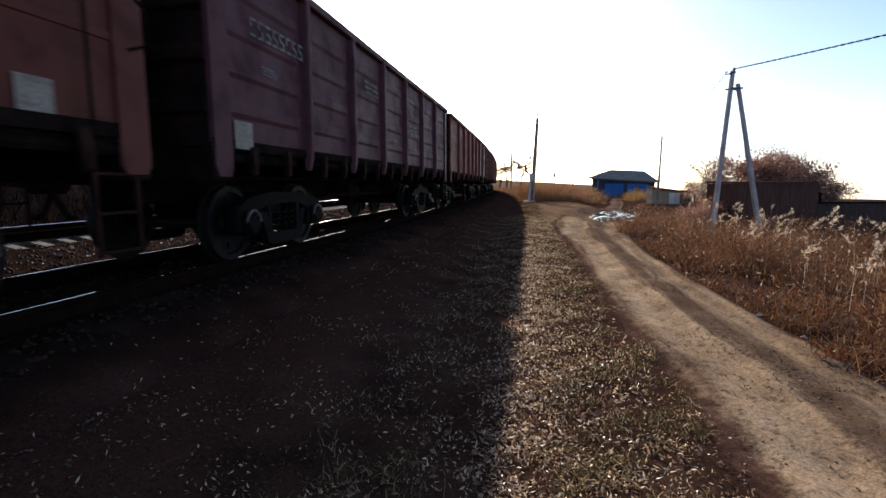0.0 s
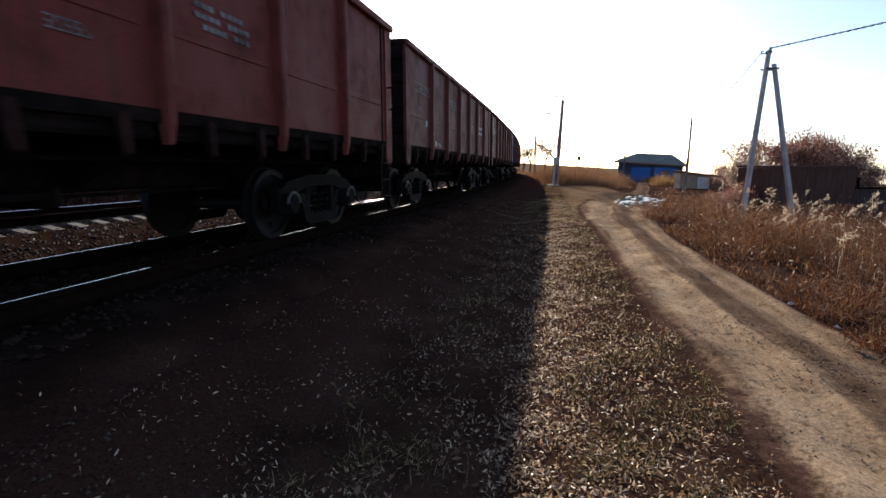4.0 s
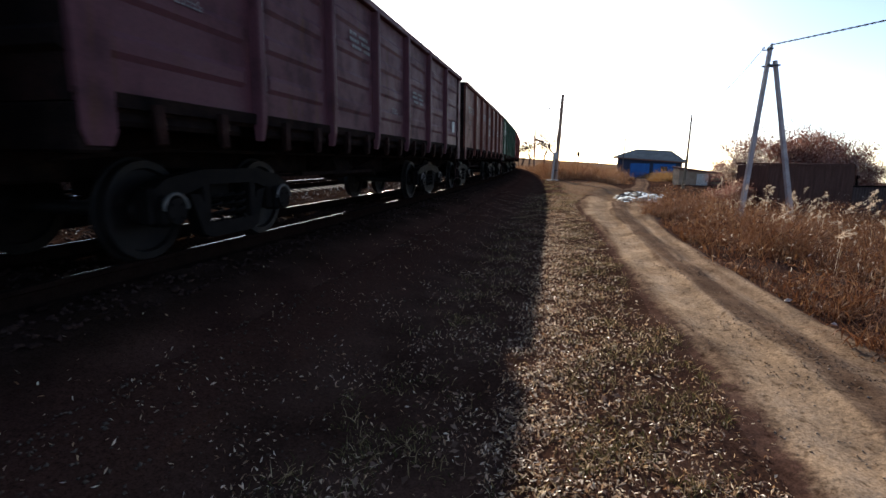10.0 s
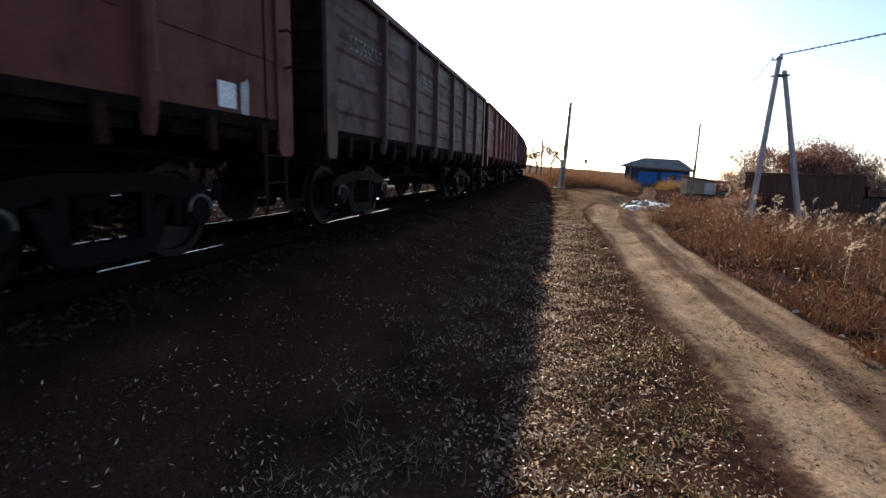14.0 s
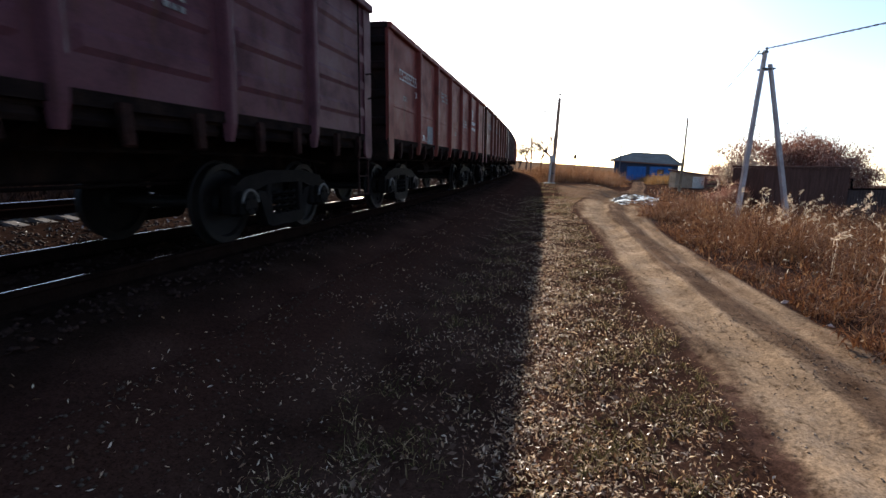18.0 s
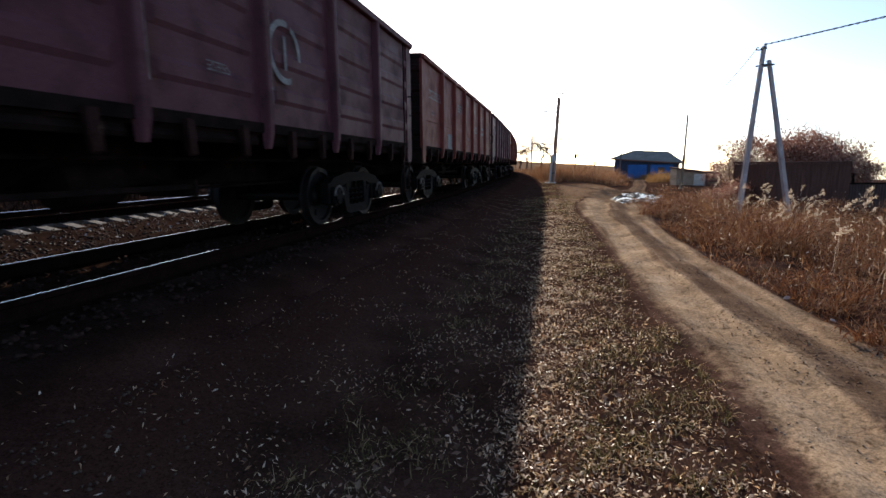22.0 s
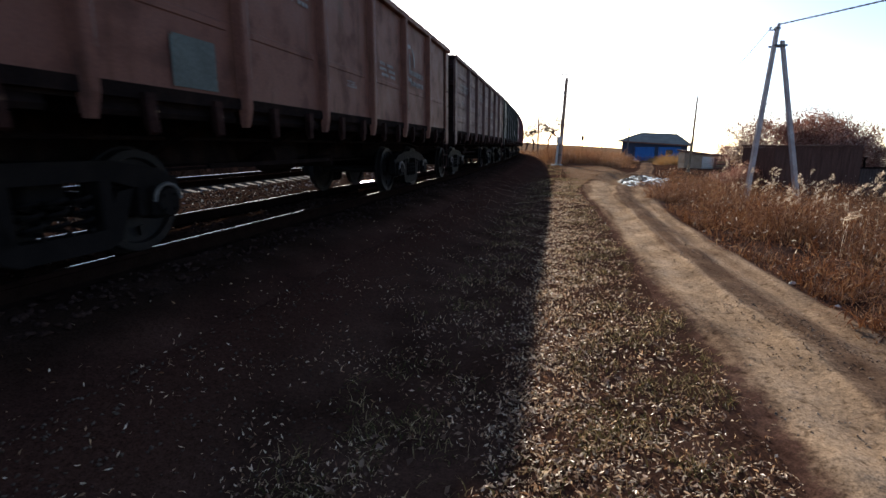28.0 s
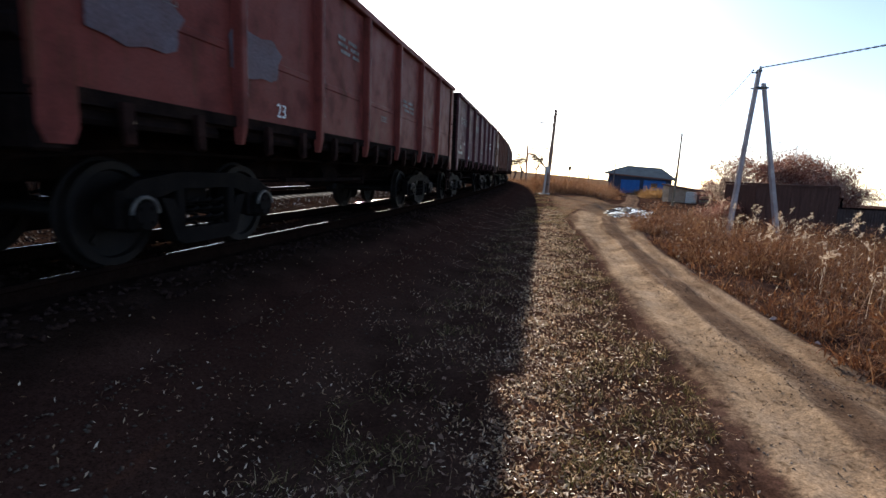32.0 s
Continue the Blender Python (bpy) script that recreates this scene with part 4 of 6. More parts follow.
def arc_piece(a0, a1, n=22):
    sh, pts = Shape(), []
    for i in range(n + 1):
        a = radians(a0 + (a1 - a0) * i / n)
        pts.append((math.cos(a), math.sin(a)))
    vs = [(r * c, r * s, z) for c, s in pts for r, z in ((0.36, 0), (0.29, 0), (0.29, 0.002), (0.36, 0.002))]
    fs = [(4 * i + j, 4 * i + (j + 1) % 4, 4 * i + 4 + (j + 1) % 4, 4 * i + 4 + j) for i in range(n) for j in range(4)] + [(0, 1, 2, 3), (4 * n + 3, 4 * n + 2, 4 * n + 1, 4 * n)]
    return sh.add(vs, fs).mesh("emblem_arc")


def digit_bars(n, w, h, gap):
    """Digits that are not spelt out: open block shapes of the right size."""
    sh = Shape()
    rnd = random.Random(n * 17 + 3)
    for k in range(n):
        x, t = k * (w + gap), w * 0.24
        segs = [(x, x + w, h - t, h), (x, x + w, 0, t), (x, x + t, h / 2, h - t), (x + w - t, x + w, t, h / 2), (x + t, x + w - t, h / 2 - t / 2, h / 2 + t / 2)]
        for sgm in segs:
            if rnd.random() < 0.88:
                sh.box(*sgm, 0, 0.002)
    return sh.mesh("wagon_number")


def torn_patch(w, h, seed):
    rnd, n = random.Random(seed), 18
    pts = []
    for i in range(n):
        a = 2 * math.pi * i / n
        k = rnd.uniform(0.8, 1.05)
        pts.append((w / 2 * k * max(-1, min(1, 1.3 * math.cos(a))), h / 2 * k * max(-1, min(1, 1.3 * math.sin(a)))))
    return Shape().prism(pts, lambda p, q: (p[0], p[1], 0.002 * q)).mesh("patch")


def build_marks():
    meshes = {"arc0": arc_piece(78, 290), "arc1": arc_piece(-8, 62), "stroke": text_mesh("1", 0.56, "emblem_stroke"), "bar0": flat_bars([(0, 0.060, 0, 0.10)]), "bar1": flat_bars([(0, 0.072, 0, 0.10)]), "bar2": flat_bars([(0, 0.084, 0, 0.10)]), "number": digit_bars(8, 0.115, 0.20, 0.05), "small": digit_bars(5, 0.05, 0.09, 0.02), "line": flat_bars([(i * 0.09, i * 0.09 + 0.065, 0.09 * r, 0.09 * r + 0.05) for i in range(9) for r in range(3) if (i + r) % 5]),
              "24": text_mesh("24", 0.20, "text"), "20": text_mesh("20", 0.18, "text"), "date": flat_bars([(0.085 * i, 0.085 * i + 0.058, 0, 0.09) for i in (0, 1, 3, 5, 6, 7, 8)]), "23": text_mesh("23", 0.22, "text"), "21": text_mesh("21", 0.22, "text"), "tare": text_mesh("ТАРА  24  Т", 0.105, "text"),
              "box": flat_bars([(-0.12, 0.12, 0.14, 0.155), (-0.12, 0.12, -0.155, -0.14), (-0.12, -0.105, -0.14, 0.14), (0.105, 0.12, -0.14, 0.14), (-0.1, 0.1, 0.04, 0.055), (-0.1, 0.1, -0.06, -0.045), (-0.01, 0.01, -0.13, 0.13)]),
              "square": flat_bars([(-0.28, 0.28, -0.21, 0.20), (-0.25, 0.28, 0.20, 0.22)]), "plate": flat_bars([(-0.17, 0.17, -0.15, 0.15)]), "wide": torn_patch(1.0, 0.5, 8), "streak": torn_patch(0.16, 0.5, 11), "corner": torn_patch(0.42, 0.85, 5), "splash": torn_patch(0.14, 0.42, 13), "poster": flat_bars([(-0.13, 0.13, -0.12, 0.12)])}

    def mark(n, what, back, z, mat, name="marking", label="", proud=0.0):
        w = WAGONS[n]
        rib = TRAIN[n][1]
        me = meshes[what]
        ob = new(name, me)
        if not me.materials:
            me.materials.append(WHITE)
        ob.material_slots[0].link = "OBJECT"
        ob.material_slots[0].material = mat
        ob.parent = w
        x = HALF_W - 0.085 + (0.038 if rib else 0.014) + proud
        ob.matrix_basis = Matrix(((0, 0, 1, x), (1, 0, 0, HALF_L - back), (0, 1, 0, z), (0, 0, 0, 1)))
        if what in ("line", "small", "date", "box", "number"):
            ob["kind"] = "stuff"
        if label:
            ob["label"] = label

    for n in WAGONS:
        mat = DIM_CHALK if n % 3 else CHALK
        mark(n, "number", 12.32, 2.62, mat, "wagon_number", "white stencilled wagon number")
        mark(n, "small", 12.1, 2.24, DIM_CHALK)
        mark(n, "line", 8.5, 2.65, DIM_CHALK)
        mark(n, "small", 6.6, 1.85, DIM_CHALK)
        if n != 12:
            mark(n, "line", 5.2, 2.2, DIM_CHALK)
    for n in (0, 1, 4, 6, 8, 9, 11, 12, 15, 16, -2, -4):
        mat = CHALK if n in (0, 1, 9, 16) else DIM_CHALK
        at, up = (5.2, 2.28) if n == 12 else (3.45, 2.64)
        for piece in ("arc0", "arc1", "stroke"):
            mark(n, piece, at, up - 0.20 * (piece == "stroke"), mat, "emblem", "white ring emblem")
        for row, z in enumerate((up - 0.22, up - 0.42) if n != 12 else ()):
            y = 0.06
            for k in range(8):
                kind = (k * 7 + row * 3) % 3
                mark(n, "bar%d" % kind, at - y, z, mat, "letter_bar")
                y += 0.108 + 0.012 * kind
    for n in (1, 9):
        mark(n, "24", 10.38, 1.50, WHITE)
        mark(n, "small", 10.15, 1.50, CHALK)
    for n, back, z in ((1, 11.36, 1.93), (16, 11.36, 1.93), (9, 11.05, 2.40), (6, 11.19, 2.20)):
        mark(n, "20", back, z, WHITE)
    mark(16, "date", 12.62, 1.60, CHALK)
    mark(16, "small", 12.45, 1.78, CHALK)
    mark(3, "23", 6.37, 1.82, WHITE)
    mark(17, "23", 10.1, 1.52, WHITE)
    mark(16, "tare", 10.42, 1.50, WHITE)
    mark(13, "21", 11.6, 2.2, CHALK)
    mark(16, "box", 8.85, 1.80, WHITE)
    for n, what, back, z, mat, lab in ((9, "square", 9.76, 1.66, PATCH_BLUE, "dull blue painted square"), (11, "square", 9.76, 1.66, PATCH_BLUE, "dull blue painted square"), (15, "square", 9.84, 1.68, PATCH_GREEN, "dark green painted square"),
                                    (4, "plate", 6.32, 2.75, PATCH_PALE, "pale patch"), (4, "plate", 6.32, 2.25, PATCH_PALE, "pale patch"), (5, "plate", 1.05, 1.95, CHALK, "grey plate"), (8, "poster", 1.15, 1.60, WHITE, "white poster"), (8, "splash", 0.88, 1.58, CHALK, "torn white paper"),
                                    (0, "poster", 0.95, 1.55, PATCH_PALE, "pale patch"), (17, "wide", 12.2, 2.05, PATCH_FADED, "faded bluish patch"), (17, "wide", 10.6, 2.10, PATCH_FADED, "faded bluish patch"),
                                    (6, "wide", 8.17, 2.6, PATCH_PALE, "pale worn patch"), (3, "streak", 2.80, 2.9, CHALK, "chalk streak"), (3, "streak", 1.14, 2.8, CHALK, "chalk streak"), (-1, "plate", 12.55, 1.5, PATCH_PALE, "pale patch"), (18, "square", 3.36, 2.1, PATCH_PALE, "pale patch"), (13, "wide", 4.65, 1.9, PATCH_BLUE, "faded bluish patch")):
        mark(n, what, back, z, mat, "patch", lab)
    mark(10, "corner", 12.80, 1.50, PATCH_TAN, "patch", "pale flaking patch", 0.04)
    mark(12, "splash", 12.85, 1.70, WHITE, "patch", "white splash", 0.04)


# ---- poles and wires ----
def flat_pole(sh, base, top, w0, w1, d0, d1):
    """A tapered concrete pole of oblong section with chamfered edges."""
    base, top = Vector(base), Vector(top)
    n = 6
    vs = []
    for i in range(n + 1):
        k = i / n
        c = base.lerp(top, k)
        w, d = w0 + (w1 - w0) * k, d0 + (d1 - d0) * k
        b = 0.22
        for x, y in ((-1, -1 + b), (-1 + b, -1), (1 - b, -1), (1, -1 + b), (1, 1 - b), (1 - b, 1), (-1 + b, 1), (-1, 1 - b)):
            vs.append((c.x + x * w / 2, c.y + y * d / 2, c.z))
    fs = [(i * 8 + j, i * 8 + (j + 1) % 8, (i + 1) * 8 + (j + 1) % 8, (i + 1) * 8 + j) for i in range(n) for j in range(8)] + [tuple(range(8))[::-1], tuple(range(n * 8, n * 8 + 8))]
    return sh.add(vs, fs)


def insulator(parent, p):
    p = Vector(p)
    part("insulator", smooth_mesh(Shape().cyl(p, p + Vector((0, 0, 0.07)), 0.045, 0.05, 10).cyl(p + Vector((0, 0, 0.07)), p + Vector((0, 0, 0.13)), 0.035, 0.02, 10).mesh("insulator")), TRIM, parent, "white porcelain insulator")


def build_a_pole():
    a = thing("utility_pole", "grey concrete A-shaped utility pole standing among dry reeds", "utility pole", "utility poles")
    part("main_post", flat_pole(Shape(), (10.40, 17.5, -1.5), (10.82, 17.5, 4.79), 0.165, 0.11, 0.16, 0.12), CONCRETE, a)
    part("brace", flat_pole(Shape(), (12.26, 17.35, -1.5), (10.99, 17.45, 4.34), 0.175, 0.11, 0.16, 0.12), CONCRETE, a)
    part("clamp", Shape().box(10.68, 11.12, 17.33, 17.37, 4.16, 4.21).box(10.68, 11.12, 17.61, 17.65, 4.16, 4.21).box(11.08, 11.12, 17.37, 17.61, 4.16, 4.21), WIRE, a, "steel clamp")
    part("bracket", Shape().box(10.56, 10.77, 17.47, 17.51, 4.66, 4.69), WIRE, a)
    part("hook", Shape().tube([Vector((10.58, 17.49, 4.68)), Vector((10.56, 17.49, 4.74)), Vector((10.60, 17.49, 4.77)), Vector((10.64, 17.49, 4.73))], 0.014), WIRE, a)
    part("cap_band", Shape().box(10.745, 10.885, 17.43, 17.57, 4.70, 4.75), WIRE, a)
    insulator(a, (10.85, 17.5, 4.77))



def sagging(p, q, sag, n=24):
    p, q = Vector(p), Vector(q)
    return [p.lerp(q, i / n) - Vector((0, 0, sag * 4 * (i / n) * (1 - i / n))) for i in range(n + 1)]


def twisted(p, q, sag, r, pitch):
    """Two strands laid round each other."""
    p, q = Vector(p), Vector(q)
    n = int((q - p).length / pitch * 6)
    line = sagging(p, q, sag, n)
    side = (q - p).cross(Vector((0, 0, 1))).normalized()
    sh = Shape()
    for k in (0, math.pi):
        sh.tube([c + (side * math.cos(i * math.pi / 3 + k) + Vector((0, 0, math.sin(i * math.pi / 3 + k)))) * r for i, c in enumerate(line)], r * 0.8, 4)
    return sh.mesh("overhead_wire", False)


def build_wires():
    a = (10.82, 17.5, 4.84)
    end = Vector(a) + (Vector((11.66, 14.0, 4.73)) - Vector(a)) * 7
    plain = Shape().tube(sagging((10.15, 44.8, 6.5), (14.38, 80, 5.9), 0.5), 0.012, 6).mesh("overhead_wire")
    for me, lab in ((twisted(a, (end.x, end.y, 4.84), 0.25, 0.015, 0.42), "thick twisted black overhead cable"), (twisted((10.60, 17.49, 4.74), (20.2, 42, 4.9), 0.45, 0.008, 0.6), "thin twisted wire running to the next pole"), (plain, "thin line wire between wooden poles")):
        me.materials.append(WIRE)
        tagged(new("overhead_wire", me), lab, "wire", "overhead wires")
    p = thing("end_pole", "grey concrete utility pole beside the lane", "utility pole", "utility poles")
    g = float(terrain(end.x, end.y))
    part("post", flat_pole(Shape(), (end.x, end.y, g - 0.4), (end.x, end.y, 4.80), 0.3, 0.2, 0.22, 0.18), CONCRETE, p)
    insulator(p, (end.x, end.y, 4.80))


def build_line_poles():
    p = thing("telegraph_pole", "weathered brown wooden pole tied to a concrete stub", "utility pole", "utility poles")
    part("post", smooth_mesh(Shape().cyl((9.97, 44.8, -0.75), (10.33, 44.8, 6.67), 0.20, 0.13, 12).mesh("post")), WOOD, p)
    part("stub", flat_pole(Shape(), (9.66, 44.66, -0.8), (9.84, 44.66, 1.85), 0.17, 0.15, 0.2, 0.2), LIMED, p, "whitewashed concrete stub")
    part("footing", Shape().box(9.25, 10.15, 44.2, 44.9, -0.75, -0.54, bev=0.03), LIMED, p, "whitewashed concrete slab")
    for z in (0.2, 1.4):
        part("wire_band", smooth_mesh(Shape().cyl((9.92, 44.76, z), (9.92, 44.76, z + 0.10), 0.24, 0.24, 14).mesh("wire_band")), WIRE, p)
    part("cross_arm", Shape().cyl((9.63, 44.8, 6.98), (10.93, 44.8, 7.0), 0.05, n=6).cyl((10.33, 44.8, 6.6), (10.33, 44.8, 7.0), 0.03, n=6), WIRE, p)
    part("lamp_arm", Shape().tube([Vector((10.24, 44.8, 5.45)), Vector((9.8, 44.75, 5.62)), Vector((9.3, 44.7, 5.58))], 0.022), WIRE, p)
    part("lamp_head", Shape().box(8.92, 9.32, 44.6, 44.8, 5.47, 5.58, bev=0.03), TRIM, p, "small pale street-lamp head")
    part("notice_board", Shape().box(9.62, 10.08, 44.50, 44.55, 1.22, 1.82, bev=0.01), LIMED, p, "plain white board")
    for z in (6.1, 5.4):
        insulator(p, (10.05, 44.7, z))
    q = thing("telegraph_pole", "distant dark wooden pole with pegs beside the railway", "utility pole", "utility poles")
    part("post", smooth_mesh(Shape().cyl((14.42, 80, -0.9), (14.38, 80, 6.04), 0.15, 0.10, 10).mesh("post")), WOOD, q)
    for k in range(5):
        part("peg", Shape().box(14.0 if k % 2 else 14.38, 14.4 if k % 2 else 14.8, 79.97, 80.03, 5.3 - k * 0.55, 5.42 - k * 0.55), WOOD, q)
    r = thing("lamp_pole", "slender brown wooden pole on a concrete stub in dry grass", "utility pole", "utility poles")
    part("post", smooth_mesh(Shape().cyl((20.14, 42, 0.8), (20.22, 42, 4.82), 0.085, 0.065, 10).mesh("post")), WOOD, r)
    part("stub", flat_pole(Shape(), (20.00, 42, -1.5), (20.15, 42, 1.6), 0.21, 0.17, 0.2, 0.18), LOGS, r)
    insulator(r, (20.19, 42, 4.82))
    m = thing("mast", "thin grey steel mast in front of the blue house", "mast")
    part("pipe", smooth_mesh(Shape().cyl((24.72, 70, -1.3), (24.98, 70, 5.2), 0.10, 0.065, 8).mesh("pipe")), PALE_STEEL, m)
    s = thing("railway_signal", "small dark railway signal far down the line", "signal")
    part("post", Shape().cyl((29.3, 110, -1.2), (29.3, 110, 2.9), 0.09, n=8), WIRE, s)
    part("head", Shape().box(29.0, 29.55, 109.8, 110.2, 2.3, 3.3, bev=0.08), DARK_STEEL, s, "dark signal head")
    part("hood", Shape().cyl((29.28, 109.5, 2.95), (29.28, 109.8, 2.95), 0.14, n=10), DARK_STEEL, s)
    for x, y, z in ((52.3, 200, 2.4), (55.0, 200, 3.3), (57.3, 200, 2.7), (60.8, 200, 2.2), (62.6, 200, 3.0)):
        f = thing("far_post", "thin dark post far away on the plain", "post", "far posts")
        part("shaft", Shape().cyl((x, y, -1.3), (x, y, z), 0.14, 0.10, 6), WOOD, f)
        part("arm", Shape().box(x - 0.7, x + 0.7, y - 0.05, y + 0.05, z - 0.7, z - 0.55), WOOD, f)
    t = thing("lattice_mast", "faint lattice mast far away on the plain", "mast")
    part("tower", Shape().cyl((76, 250, -1.3), (76, 250, 8.0), 0.35, 0.12, 4), CONCRETE, t)


# ---- buildings ----
def build_house():
    h = thing("house", "low blue house with a grey hipped roof in dry grass", "house")
    h.matrix_basis = pose(25.75, 75, 0, 0, 0, -18.4) @ Matrix.Translation((-25.75, -75, 0))
    x0, x1, y0, y1, zb, ze = 25.75, 34.5, 75.0, 80.0, -1.25, 0.98
    walls = Shape()
    walls.box(x0, x1, y0, y0 + 0.3, zb, ze).box(x0, x1, y1 - 0.3, y1, zb, ze).box(x0, x0 + 0.3, y0 + 0.3, y1 - 0.3, zb, ze).box(x1 - 0.3, x1, y0 + 0.3, y1 - 0.3, zb, ze)
    part("wall", walls, HOUSE_WALL, h, "dull blue boarded wall")
    for xa, xb in ((27.6, 30.2), (30.7, 33.65)):
        pn = part("cladding", Shape().box(xa, xb, y0 - 0.04, y0, zb + 0.1, ze - 0.1), BLUE, h, "blue painted boarding")
        k = xa + 0.02
        while k < xb - 0.15:
            part("board", Shape().box(k, k + 0.16, y0 - 0.065, y0 - 0.04, zb + 0.12, ze - 0.12), BLUE, pn)
            k += 0.185
    win = part("window", Shape().box(31.6, 32.7, y0 - 0.10, y0 - 0.065, -0.3, 0.6), BLUE, h)
    part("pane", Shape().box(31.7, 32.6, y0 - 0.106, y0 - 0.10, -0.2, 0.5), GLASS, win)
    ex0, ex1, ey0, ey1, rz = x0 - 0.6, x1 + 0.5, y0 - 0.6, y1 + 0.6, 2.85
    rx0, rx1, ym = 28.4, 33.2, (y0 + y1) / 2
    el, er = 1.70, 1.02  # the old roof sags towards one end
    rf = Shape()
    lo = [(ex0, ey0, el), (ex1, ey0, er), (ex1, ey1, er), (ex0, ey1, el), (rx0, ym, rz), (rx1, ym, rz - 0.25)]
    part("gable_wall", Shape().prism([(x0, ze), (x1, ze), (x1, ze + 0.06), (x0, ze + 0.66)], lambda p, q: (p[0], y0 + 0.3 * q, p[1])), HOUSE_WALL, h)
    hi = [(x, y, z + 0.10) for x, y, z in lo]
    rf.add(hi, [(0, 1, 5, 4), (1, 2, 5), (2, 3, 4, 5), (3, 0, 4)])
    rf.add(lo[:4] + hi[:4], [(0, 1, 5, 4), (1, 2, 6, 5), (2, 3, 7, 6), (3, 0, 4, 7), (0, 3, 2, 1)])
    roof = part("roof", rf, ROOF, h, "grey sheet-metal hipped roof")
    for a, b in ((hi[4], hi[5]), (hi[0], hi[4]), (hi[1], hi[5])):
        part("ridge_cap", Shape().cyl(Vector(a), Vector(b), 0.06, n=6), ROOF, roof)
    for k in range(1, 14):
        x = ex0 + (ex1 - ex0) * k / 14
        kk = min(1.0, min((x - ex0) / (rx0 - ex0), (ex1 - x) / (ex1 - rx1)))
        eave = el + (er - el) * k / 14 + 0.10
        top = Vector((x, ey0 + (ym - ey0) * kk, eave + (rz - 0.25 * smooth(rx0, rx1, x) + 0.10 - eave) * kk))
        part("seam", Shape().cyl(Vector((x, ey0, eave + 0.01)), top + Vector((0, 0, 0.01)), 0.03, n=4), ROOF, roof)
    part("fascia", Shape().prism([(ex0, el - 0.07), (ex1, er - 0.07), (ex1, er + 0.10), (ex0, el + 0.10)], lambda p, q: (p[0], ey0 - 0.03 * q, p[1])), BOARD, h)


def build_sheds():
    s = thing("shed", "small brown shed with a sloping board roof behind dry grass", "shed")
    turn = pose(22.75, 50, 0, 0, 0, -24.5) @ Matrix.Translation((-22.75, -50, 0))
    s.matrix_basis = turn
    part("wall", Shape().prism([(22.9, -1.3), (26.2, -1.3), (26.2, 0.02), (22.9, 0.46)], lambda p, q: (p[0], 50.0 + 3.0 * q, p[1])), CLAY, s)
    part("roof", Shape().prism([(22.6, 0.53), (26.9, -0.05), (26.9, 0.10), (22.6, 0.68)], lambda p, q: (p[0], 49.7 + 3.6 * q, p[1])), BOARD, s, "weathered board roof")
    for k in range(6):
        part("plank", Shape().box(24.84 + 0.02 * (k % 2), 25.85, 49.92, 49.995, -1.2 + 0.2 * k, -1.03 + 0.2 * k, bev=0.012), PALE_BOARD, s, "pale plank")
    part("corner_board", Shape().box(22.75, 23.3, 49.9, 49.99, -1.3, 0.46), ORANGE_BOARD, s, "orange corner board coloured as if sunlit")
    wp = thing("log_stack", "stack of cut timber beams beside the shed", "timber")
    wp.matrix_basis = turn
    for k in range(5):
        part("beam", Shape().box(25.9, 27.2, 49.5 + 0.03 * (k % 2), 50.5, -1.15 + k * 0.20, -1.0 + k * 0.20, bev=0.03), LOGS if k % 2 else BOARD, wp)
    for x in (25.97, 27.1):
        part("stake", Shape().box(x - 0.05, x + 0.05, 49.4, 49.48, -1.3, -0.05), BOARD, wp)
    d = thing("barn", "low dark barn of weathered boards among bushes", "barn")
    body = part("wall", Shape().box(13.52, 17.0, 21.05, 23.3, -1.3, 0.92), BARN, d)
    k = 13.5
    while k < 17.0:
        wv = random.uniform(0.13, 0.19)
        part("board", Shape().box(k, k + wv, 21.0 - random.uniform(0, 0.012), 21.05, -1.3, 0.92 + random.uniform(-0.03, 0.02)), BARN, body)
        k += wv + 0.005
    part("roof", Shape().prism([(20.93, 0.925), (23.4, 0.95), (23.4, 1.02), (20.93, 1.0)], lambda p, q: (13.52 + 3.5 * q, p[0], p[1])), BARN, d, "dark flat roof")
    f = thing("fence", "dark sheet-metal fence with a capping rail", "fence")
    for k in range(16):
        x = 17.05 + k * 0.75
        panel = Shape()
        pr = []
        for j in range(6):
            pr += [(x + j * 0.125, 21.3), (x + j * 0.125 + 0.04, 21.3), (x + j * 0.125 + 0.06, 21.27), (x + j * 0.125 + 0.105, 21.27)]
        pr.append((x + 0.75, 21.3))
        n = len(pr)
        panel.add([(px, py, z) for z in (-1.25, 0.05) for px, py in pr] + [(px, py + 0.02, z) for z in (-1.25, 0.05) for px, py in pr],
                  [(i, i + 1, n + i + 1, n + i) for i in range(n - 1)] + [(2 * n + i, 2 * n + i + 1, 3 * n + i + 1, 3 * n + i) for i in range(n - 1)] + [(n + i, n + i + 1, 3 * n + i + 1, 3 * n + i) for i in range(n - 1)])
        part("panel", panel, FENCE, f)
        if k % 3 == 0:
            part("post", Shape().box(x - 0.04, x + 0.04, 21.33, 21.41, -1.4, 0.08), DARK_STEEL, f)
    part("capping_rail", Shape().box(17.0, 29.1, 21.22, 21.36, 0.052, 0.11, bev=0.01), DARK_STEEL, f)
    c = thing("vent_pipe", "short dark pipe standing up behind the fence", "pipe")
    part("pipe", smooth_mesh(Shape().cyl((18.2, 22.2, -1.2), (18.2, 22.2, 0.44), 0.05, n=8).cyl((18.2, 22.2, 0.42), (18.2, 22.2, 0.5), 0.08, n=8).mesh("pipe")), DARK_STEEL, c)


